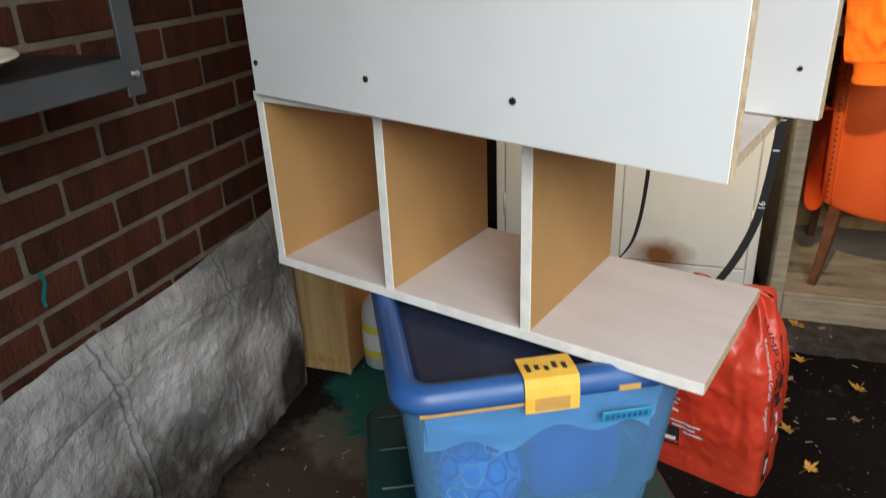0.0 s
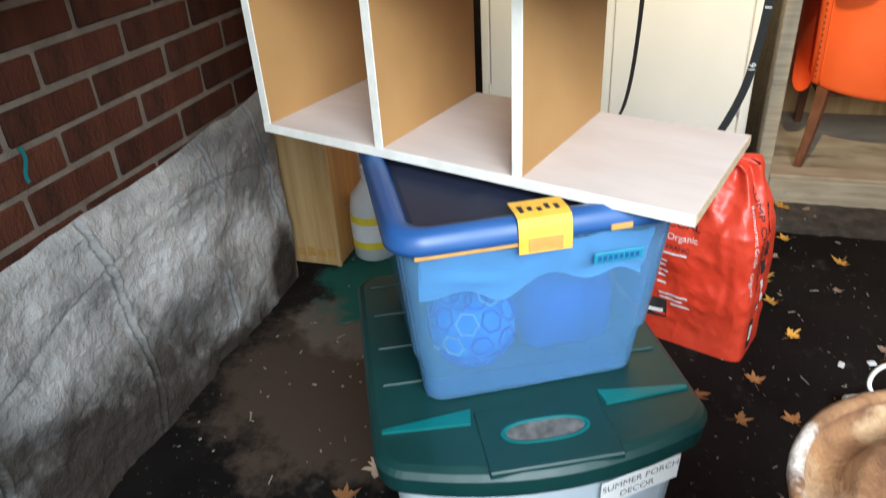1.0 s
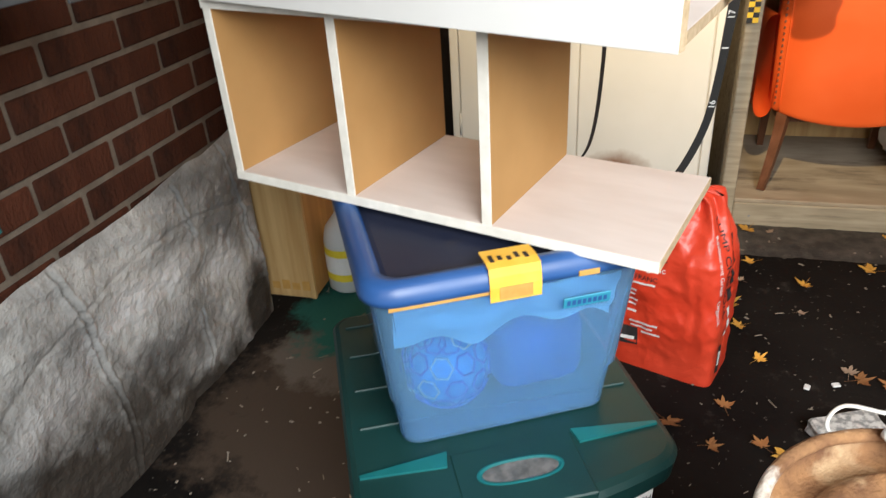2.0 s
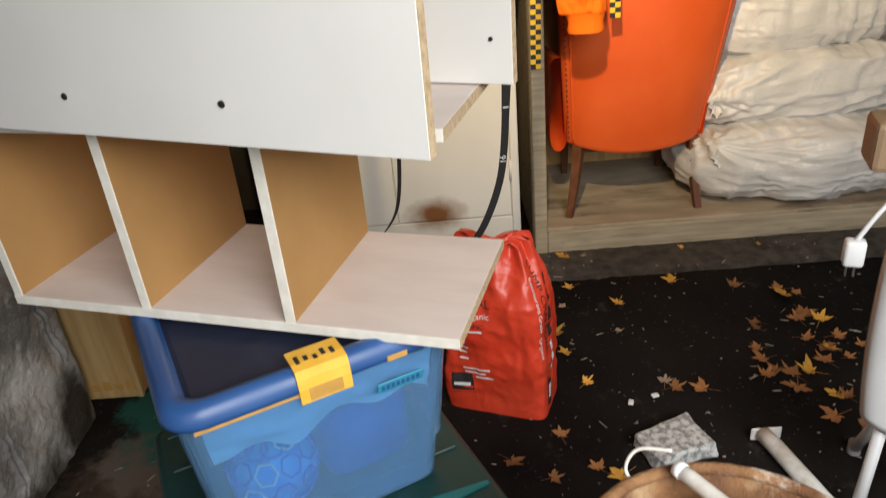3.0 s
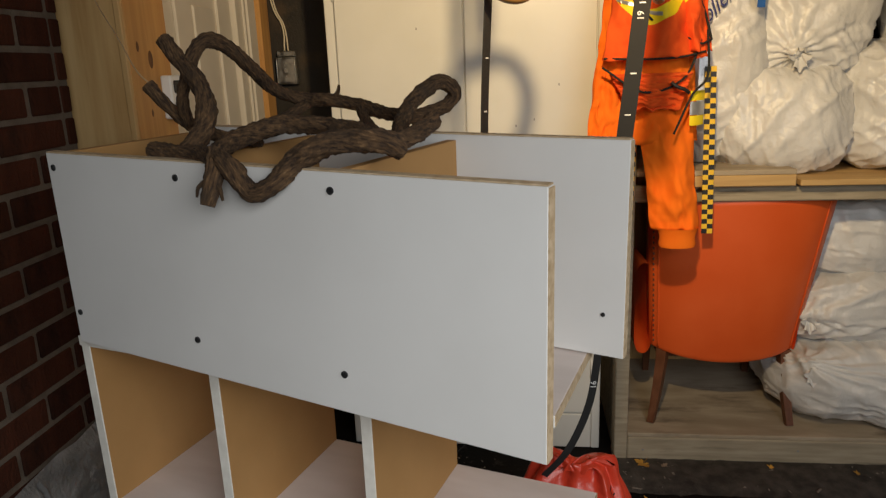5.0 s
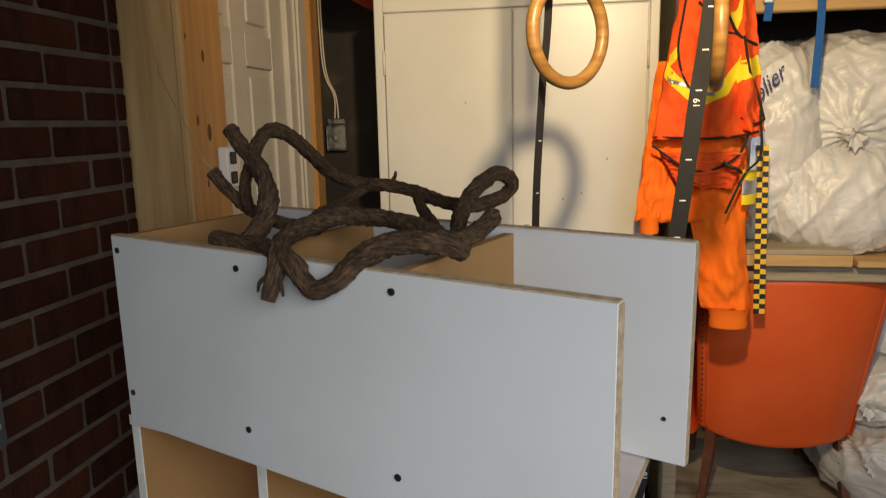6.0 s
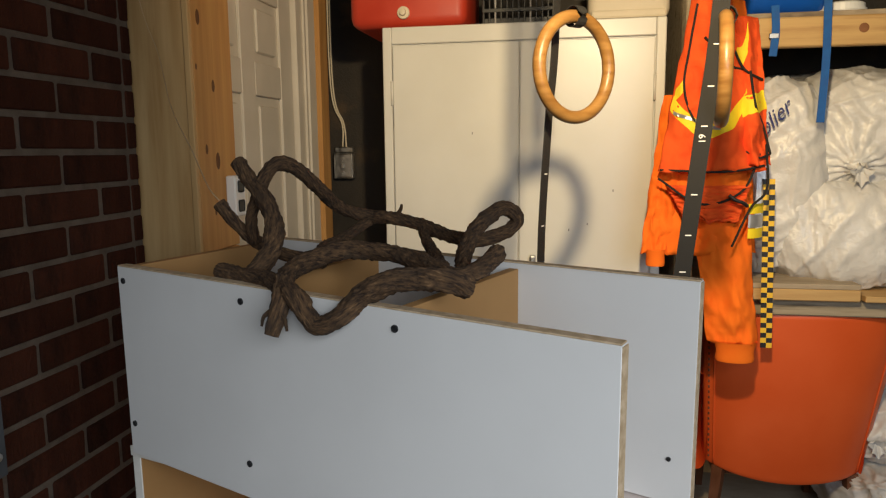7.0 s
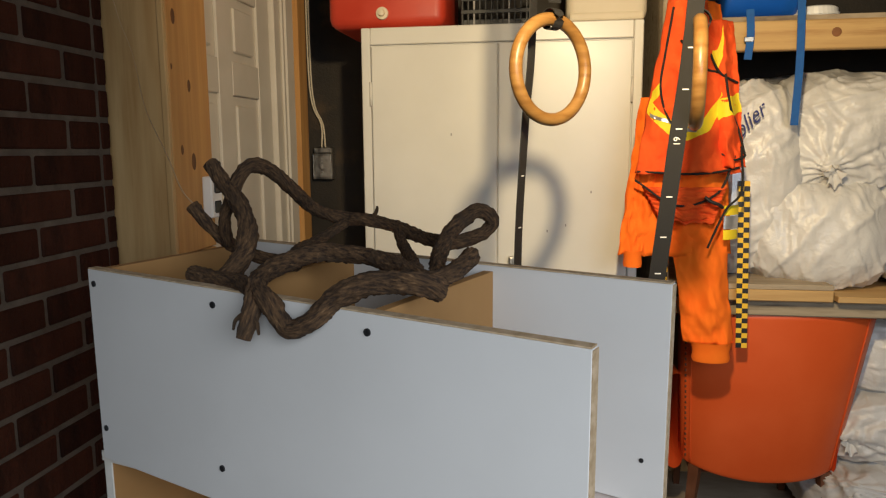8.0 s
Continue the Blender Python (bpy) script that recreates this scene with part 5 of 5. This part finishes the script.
strip(v1, 0.01, 0.60, 0.99, 0.52, 0.085, HI_YEL, "yellow_band", "fluorescent yellow band", sag=0.20)
strip(v1, 0.05, 0.655, 0.55, 0.76, 0.02, SILVER, "silver_band", "silver reflective strip", sag=0.0, out=0.006)
strip(v2, 0.0, 0.62, 1.0, 0.55, 0.13, HI_YEL, "yellow_band", "fluorescent yellow band")
strip(v1, 0.02, 0.56, 0.12, 0.5, 0.08, HI_YEL, "yellow_band", "fluorescent yellow band")
strip(v2, 0.05, 0.02, 0.6, 0.10, 0.12, HI_YEL, "yellow_band", "fluorescent yellow shoulder band", sag=0.2)
for f, path in (
    (v1, [(0.01, 0.99), (0.25, 1.0), (0.5, 1.0), (0.75, 0.995), (0.99, 0.97)]), (v1, [(0.15, 0.05), (0.10, 0.3), (0.12, 0.5), (0.25, 0.68), (0.45, 0.78)]),
    (v1, [(0.35, 0.24), (0.55, 0.34), (0.75, 0.40), (0.95, 0.42)]), (v2, [(0.0, 0.0), (0.25, 0.25), (0.45, 0.36), (0.95, 0.42)]), (v2, [(0.02, 0.98), (0.3, 0.9), (0.6, 0.95), (0.99, 0.92)]),
    (v2, [(0.55, 0.36), (0.62, 0.6), (0.9, 0.75), (0.99, 0.92)]), (v1, [(0.02, 1.04), (0.4, 1.18), (0.75, 1.12), (0.98, 0.9)]), (v1, [(0.62, 1.45), (0.8, 1.22), (0.95, 1.1), (1.05, 0.85)])):
    part("piping", sweep(catmull([f(min(max(a, -0.05), 1.08), b) + Vector((0, -0.006, 0)) for a, b in path], 10), 0.0034, 6), PIPING, vest, "black piping", smooth=True)
part("buckle", sweep(catmull([(0.055, -0.075, 0.02), (0.07, -0.08, 0.008), (0.09, -0.078, 0.0), (0.105, -0.07, -0.01)], 6), 0.005, 8), BLACK_PLASTIC, vest, smooth=True)
cloth("vest_tail", (-0.11, -0.05), (0.12, 0.09), 0.045, -0.055, -0.03, 0.010, 3.0, VEST, vest, phase=4.0, lift=0.03)

for x0, z0, z1, y, lean, lb in ((0.716, 0.845, 1.36, 2.395, -0.016, "yellow and black checkered tape hanging beside the jacket"), (0.470, 0.70, 1.30, 2.425, 0.012, "yellow and black checkered tape hanging on the post")):
    tape_th = thing("checkered_tape", lb, "tape", pose(x0, y, z0), group="checkered tapes")
    n = int((z1 - z0) / 0.0155)
    for i in range(n):
        for j in (0, 1):
            ox = lean * i / n
            part("check", box(ox - 0.0165 + 0.0165 * j, ox + 0.0165 * j, -0.001, 0.0006, i * 0.0155, (i + 1) * 0.0155), CHECK_Y if (i + j) % 2 else BLACK_PLASTIC, tape_th)
clear_sheet = thing("clear_strip", "clear plastic strip hanging beside the jacket", "strip", pose(0.680, 2.405, 1.25))
part("film", ribbon([Vector((0.0, 0, 0.03 * k)) for k in range(8)], 0.012, 0.0006), SILVER, clear_sheet)

# ---- metal rack by the brick wall ----
rack = thing("metal_rack", "grey slotted-angle metal rack against the brick wall", "rack", pose(-0.585, 0.915, 0.0))
part("upright", box(-0.004, 0.0, -0.034, 0.0, 1.045, 1.9, 0.001), RACK, rack)
part("upright_flange", box(-0.034, -0.0045, -0.003, 0.0, 1.06, 1.9, 0.001), RACK, rack)
part("shelf_rail", box(-0.0035, 0.0035, -1.2, -0.0345, 1.060, 1.098, 0.001), RACK, rack)
part("shelf_pan", box(-0.31, -0.004, -1.2, -0.004, 1.093, 1.097, 0.001), BLACK_PLASTIC, rack)
part("end_rail", box(-0.31, -0.035, -0.004, -0.001, 1.062, 1.0925, 0.001), RACK, rack)
part("back_upright", box(-0.3205, -0.3165, -0.034, 0.0, 1.06, 1.9, 0.001), RACK, rack)
for zz in (1.075, 1.30, 1.36, 1.42):
    part("bolt", lathe([(0, 0.006), (0.005, 0.005), (0.007, 0.0)], 12), STEEL, rack, at=pose(0.0005, -0.017, zz, 0, 90, 0))
tray = thing("serving_tray", "dark oval tray with a cream rim on the rack shelf", "tray", pose(-0.72, 0.66, 1.098))
part("tray_base", lathe([(0, 0.004), (0.10, 0.004), (0.135, 0.022), (0.138, 0.022), (0.10, 0.0), (0, 0.0)], 32), BLACK_PLASTIC, tray, smooth=True)
part("cream_rim", lathe([(0.10, 0.006), (0.132, 0.0235), (0.137, 0.026), (0.140, 0.022)], 32), CREAM, tray, smooth=True)

# ---- rusty pail with its lid, tubes, stone ----
pail = thing("rusty_pail", "tall rusty steel pail with a flaking painted rim on the floor", "pail", pose(0.450, 0.585, 0.0))
part("pail_wall", lathe([(0.138, 0.0), (0.150, 0.20), (0.154, 0.21), (0.151, 0.22), (0.160, 0.42), (0.164, 0.43), (0.161, 0.44), (0.165, 0.592), (0.161, 0.592), (0.146, 0.20), (0.134, 0.004)], 56), RUST, pail, smooth=True)
part("rim", sweep([Vector((0.168 * math.cos(2 * math.pi * k / 72), 0.168 * math.sin(2 * math.pi * k / 72), 0.597 + 0.0015 * noise.noise(Vector((k * 0.9, 0, 0))))) for k in range(72)], [0.0075 + 0.0012 * noise.noise(Vector((k * 1.7, 4, 0))) for k in range(72)], 10, closed=True), RIM_RUST, pail, "flaking rolled rim", smooth=True)
part("lid_plate", lathe([(0, 0.590), (0.03, 0.590), (0.034, 0.597), (0.042, 0.597), (0.046, 0.585), (0.096, 0.583), (0.108, 0.592), (0.118, 0.592), (0.128, 0.579), (0.152, 0.575), (0.161, 0.590)], 56), RUST, pail, "rusty pressed lid", smooth=True)
part("wire_handle", sweep(catmull([(-0.062, 0.150, 0.582), (-0.078, 0.168, 0.602), (-0.060, 0.184, 0.618), (-0.022, 0.172, 0.624)], 8), 0.0024, 7), PVC, pail, "grey bail handle", smooth=True)
tube = thing("plastic_tube", "grubby white plastic tube lying across the pail", "tube", pose(0.432, 0.735, 0.614))
part("pipe", sweep([Vector((0, 0, 0)), Vector((0.010, -0.016, -0.001)), Vector((0.055, -0.092, -0.003)), Vector((0.10, -0.155, -0.005))], 0.0092, 16), PVC, tube, smooth=True)
part("end_cap", sweep([Vector((-0.003, 0.005, 0.0004)), Vector((0.002, -0.004, -0.0004))], 0.0105, 16), WHITE_PLASTIC, tube, smooth=True)
tube2 = thing("plastic_tube", "grubby white plastic tube lying on the floor by the pail", "tube", pose(0.874, 1.417, 0.022))
part("pipe", sweep([Vector((0, 0, 0)), Vector((0.01, -0.04, 0.0)), Vector((0.06, -0.30, 0.0))], 0.02, 16), PVC, tube2, smooth=True)
part("end_bracket", box(-0.028, 0.045, 0.0, 0.006, -0.02, 0.016, 0.003), PVC, tube2)
stone = thing("granite_offcut", "grey speckled granite offcut on the floor", "stone", pose(0.662, 1.402, 0.0, 0, 0, 20))
bm = box(-0.085, 0.085, -0.055, 0.06, 0.003, 0.045, 0.006)
bmesh.ops.subdivide_edges(bm, edges=bm.edges[:], cuts=3, use_grid_fill=True)
for v in bm.verts:
    v.co += Vector((noise.noise(v.co * 14), noise.noise(v.co * 14 + Vector((5, 0, 0))), 0)) * 0.02
part("slab", bm, GRANITE, stone)

# ---- white fan on a stand ----
fan = thing("pedestal_fan", "white plastic fan on a slender stand with its cord hanging", "fan", pose(1.0, 1.17, 0.0, 0, 0, -18))


def fan_panel(u, v):
    z = 0.27 + 0.60 * v
    half = 0.070 - 0.052 * v ** 1.2
    c = -0.015 - 0.03 * v
    w = 2 * u - 1
    return Vector((c + half * w + 0.03 * (1 - v) ** 3, -0.028 * (1 - w * w) ** 0.5, z - 0.02 * (1 - w * w) * (1 - v)))


panel_ob = part("control_column", sheet(fan_panel, 24, 40), WHITE_PLASTIC, fan, smooth=True)
solid(panel_ob, 0.02, 0)
part("side_trim", sweep([fan_panel(0.0, k / 30) + Vector((-0.003, 0.004, 0)) for k in range(31)], 0.006, 8), GREY_PLASTIC, fan, smooth=True)
for k in range(5):
    q = fan_panel(0.80, 0.08 + 0.075 * k)
    part("button", lathe([(0, 0.006), (0.005, 0.005), (0.006, 0)], 12), GREY_PLASTIC, panel_ob, at=pose(q.x, q.y - 0.010, q.z, 90) @ Matrix.Diagonal((0.8, 1.3, 1, 1)))
for k in range(3):
    q = fan_panel(0.72, 0.46 + 0.02 * k)
    part("print_bar", box(q.x - 0.006, q.x + 0.012, q.y - 0.0125, q.y - 0.0115, q.z, q.z + 0.003), BLACK_INK, panel_ob, "unreadable small print")
part("head", box(-0.085, 0.10, -0.05, 0.09, 0.86, 0.98, 0.03, seg=3), WHITE_PLASTIC, fan, smooth=True)
for k in range(6):
    part("vent_slot", box(-0.0865, -0.0845, -0.02 + 0.016 * k, -0.011 + 0.016 * k, 0.885, 0.935, 0.001), GREY_PLASTIC, fan)
part("motor_shade", box(-0.135, -0.060, -0.02, 0.07, 0.775, 0.859, 0.01, seg=2), mat("tan_plastic", (0.30, 0.20, 0.12), (0.36, 0.25, 0.15), 0.5), fan)
for a, b in (((-0.02, 0.0, 0.30), (-0.045, -0.04, 0.012)), ((0.03, 0.01, 0.30), (0.16, 0.06, 0.012)), ((0.0, 0.02, 0.30), (0.0, 0.20, 0.012))):
    part("leg", sweep([Vector(a), Vector(b)], 0.012, 14), WHITE_PLASTIC, fan, smooth=True)
    part("foot", sweep([Vector(b) + Vector((0, 0, -0.011)), Vector(b) + Vector((0, 0, 0.02))], 0.015, 12), GREY_PLASTIC, fan)
part("cord", sweep(catmull([(-0.03, -0.03, 0.86), (-0.06, -0.05, 0.80), (-0.115, -0.07, 0.74), (-0.147, -0.075, 0.68)], 8), 0.0042, 8), WHITE_PLASTIC, fan, "white power cord", smooth=True)
part("plug", box(-0.164, -0.132, -0.09, -0.064, 0.635, 0.682, 0.006, seg=2), WHITE_PLASTIC, fan, smooth=True)
for dx in (-0.156, -0.144):
    part("prong", box(dx, dx + 0.0025, -0.080, -0.074, 0.615, 0.6345), STEEL, fan)
part("cord", sweep(catmull([(0.03, -0.02, 0.30), (0.09, -0.05, 0.20), (0.18, -0.06, 0.12), (0.26, -0.02, 0.06), (0.30, 0.05, 0.006)], 8), 0.004, 8), WHITE_PLASTIC, fan, "white power cord", smooth=True)


# ---- fallen leaves and litter on the floor ----
def leaf_mesh(seed):
    """A dry curled maple leaf with five lobes."""
    rnd = random.Random(seed)
    bm = bmesh.new()
    prof = ((-150, 0.30), (-125, 0.55), (-108, 0.34), (-85, 0.62), (-62, 0.95), (-48, 0.62), (-36, 0.72), (-22, 0.46), (-10, 0.80), (0, 1.05), (10, 0.80), (22, 0.46), (36, 0.72), (48, 0.62), (62, 0.95), (85, 0.62), (108, 0.34), (125, 0.55), (150, 0.30))
    curl = rnd.uniform(0.15, 0.55)
    pts = []
    for a, r in prof:
        r *= rnd.uniform(0.82, 1.1)
        x, y = r * math.sin(radians(a)) * 0.03, r * math.cos(radians(a)) * 0.03
        pts.append((x, y))
    def z(x, y):
        return 0.0035 + curl * (x * x + y * y) / 0.03 * rnd.uniform(0.6, 1.2) + 0.002 * noise.noise(Vector((x * 80, y * 80, seed)))
    c = bm.verts.new((0, 0, 0.003))
    inner = [bm.verts.new((x * 0.5, y * 0.5, z(x * 0.5, y * 0.5))) for x, y in pts]
    outer = [bm.verts.new((x, y, z(x, y))) for x, y in pts]
    for i in range(len(pts) - 1):
        bm.faces.new((c, inner[i], inner[i + 1]))
        bm.faces.new((inner[i], outer[i], outer[i + 1], inner[i + 1]))
    s0 = [bm.verts.new((dx, -0.002, 0.003)) for dx in (-0.0006, 0.0006)] + [bm.verts.new((dx + 0.004, -0.034, 0.004)) for dx in (0.0005, -0.0005)]
    bm.faces.new(s0)
    me = bpy.data.meshes.new("maple_leaf")
    bm.to_mesh(me)
    bm.free()
    return me


leaf_shapes = []
for i in range(9):
    me = leaf_mesh(i)
    me.materials.append(LEAF_MATS[(0, 1, 0, 2, 1, 0, 1, 1, 2)[i]])
    leaf_shapes.append(me)
LEAVES = ((0.552, 2.404, 1.3, 0), (0.679, 2.08, 1.1, 2), (0.729, 1.636, 1.1, 1), (0.543, 2.199, 1.0, 5), (0.887, 2.192, 1.2, 0), (0.445, 1.93, 1.4, 2), (0.47, 1.83, 1.0, 5), (0.50, 1.68, 0.9, 0),
          (0.27, 1.40, 1.3, 1), (0.80, 1.62, 1.3, 4), (0.71, 1.66, 1.0, 8), (1.20, 2.05, 1.5, 0), (1.24, 1.90, 1.3, 5), (1.04, 1.60, 1.6, 4), (1.10, 1.66, 1.4, 2), (1.16, 1.70, 1.3, 1), (1.02, 1.68, 1.1, 6),
          (1.12, 1.56, 1.2, 0), (1.20, 1.76, 1.2, 5), (1.08, 1.48, 1.4, 4), (0.52, 1.33, 1.3, 0), (0.47, 1.36, 1.0, 4), (-0.10, 1.30, 1.0, 8), (-0.36, 1.02, 1.3, 8), (-0.40, 0.93, 1.2, 4), (-0.30, 1.12, 0.9, 6),
          (0.40, 1.48, 1.0, 4), (0.36, 1.34, 0.9, 1), (0.62, 2.40, 0.7, 3), (0.98, 2.40, 0.6, 0), (1.30, 1.55, 1.4, 1), (1.35, 1.75, 1.2, 0), (0.64, 1.92, 0.7, 3), (0.50, 2.08, 0.7, 8), (1.25, 2.38, 0.6, 5))
# a drift blown together in the open part of the floor
rnd = random.Random(21)
LEAVES += tuple((rnd.gauss(1.13, 0.10), rnd.gauss(1.72, 0.17), rnd.uniform(0.8, 1.4), rnd.choice((1, 4, 6, 7, 0, 1))) for i in range(22))
rnd = random.Random(4)
for x, y, s, k in LEAVES:
    lf = new("maple_leaf", leaf_shapes[k])
    lf.matrix_basis = pose(x, y, 0.002 if y < 2.26 else 0.014, rnd.uniform(-9, 9), rnd.uniform(-9, 9), rnd.uniform(0, 360)) @ Matrix.Diagonal((s, s, s, 1))
    tagged(lf, ("golden yellow", "rusty brown", "golden yellow", "pale dry", "rusty brown", "golden yellow", "brown", "brown", "pale dry")[k] + " fallen maple leaf on the dark floor", "leaf", "fallen leaves")
chipm = slab_mesh(0.02, 0.014, 0.006, 0.002)
chipm.materials.append(PAPER)
for x, y, rz in ((0.669, 1.606, 20), (0.60, 1.585, 70), (0.64, 2.40, 10)):
    ch = new("pale_chip", chipm)
    ch.matrix_basis = pose(x, y, 0.005, 4, 3, rz)
    tagged(ch, "small pale chip of rubbish on the floor", "chip", "floor chips")
# twigs, grit and crumbs that nobody could count
bm = bmesh.new()
rnd = random.Random(8)
for i in range(520):
    x, y = rnd.uniform(-0.85, 1.5), rnd.uniform(0.8, 2.42)
    a, l = rnd.uniform(0, math.pi), rnd.choice((0.003, 0.004, 0.006, 0.003, 0.005, 0.004, 0.006, 0.014)) * rnd.uniform(0.6, 1.4)
    w = min(l, rnd.uniform(0.0008, 0.004)) if l < 0.02 else 0.0009
    d, e = Vector((math.cos(a), math.sin(a), 0)), Vector((-math.sin(a), math.cos(a), 0))
    c = Vector((x, y, 0.0035 if y < 2.25 else 0.017))
    lo = [bm.verts.new(c + d * l * p + e * w * q) for p, q in ((-1, -1), (1, -0.7), (0.9, 1), (-0.8, 0.8))]
    t = bm.verts.new(c + Vector((0, 0, w * 0.9)))
    for k in range(4):
        bm.faces.new((lo[k], lo[(k + 1) % 4], t))
tagged(part("floor_litter", bm, mat("dusty_grit", (0.16, 0.13, 0.10), (0.30, 0.26, 0.21), 0.9, 300, 500)), "grit, crumbs and twigs scattered over the dark floor", "litter", kind="stuff")

# ---- bricks of the wall, last ----
PITCH, LONG = 0.0741, 0.2253


def brick_mesh(length, seed):
    bm = box(-0.03, 0.03, -length / 2, length / 2, -0.0305, 0.0305, 0.0035)
    for v in bm.verts:
        v.co += Vector((0.0016 * noise.noise(v.co * 30 + Vector((seed, 0, 0))), 0.0018 * noise.noise(v.co * 40 + Vector((0, seed, 0))), 0.0014 * noise.noise(v.co * 40 + Vector((0, 0, seed)))))
    me = bpy.data.meshes.new("brick")
    bm.to_mesh(me)
    bm.free()
    me.materials.append(BRICK)
    return me


wholes = [brick_mesh(LONG - 0.012, s) for s in range(6)]
ends = [brick_mesh(0.034, s) for s in (11, 12)]
halves = [brick_mesh(LONG / 2 - 0.012, s) for s in range(3)]
rnd = random.Random(2)
count = 0
for n in range(-2, 24):
    z = 0.679 + PITCH * n
    if z < 0.50 or z > 2.22:
        continue
    first = 1.7005 if n % 2 == 0 else 1.7005 - LONG / 2
    if n % 2:
        b = new("brick", rnd.choice(halves))
        b.parent = wall
        b.matrix_basis = pose(-0.9385 + rnd.uniform(-0.0015, 0.0015), 1.7005 - LONG / 4 + 0.003, z)
    b = new("brick", ends[n % 2])
    b.parent = wall
    b.matrix_basis = pose(-0.9400, 1.7235, z)
    k = 0
    while first - LONG * k > -0.45:
        b = new("brick", rnd.choice(wholes))
        b.parent = wall
        b.matrix_basis = pose(-0.9385 + rnd.uniform(-0.002, 0.002), first - LONG * (k + 0.5) + rnd.uniform(-0.0015, 0.0015), z + rnd.uniform(-0.001, 0.001), rnd.uniform(-0.3, 0.3))
        k += 1
# turquoise paint drip on the bricks
drip = thing("paint_drip", "turquoise paint drip down the bricks", "paint drip", pose(-0.9075, 0.93, 0.69))
part("drip", ribbon([Vector((0.0015, 0.006 * math.sin(k * 0.8), 0.032 - 0.009 * k)) for k in range(8)], 0.0035, 0.001, (0, 1, 0)), TEAL, drip)
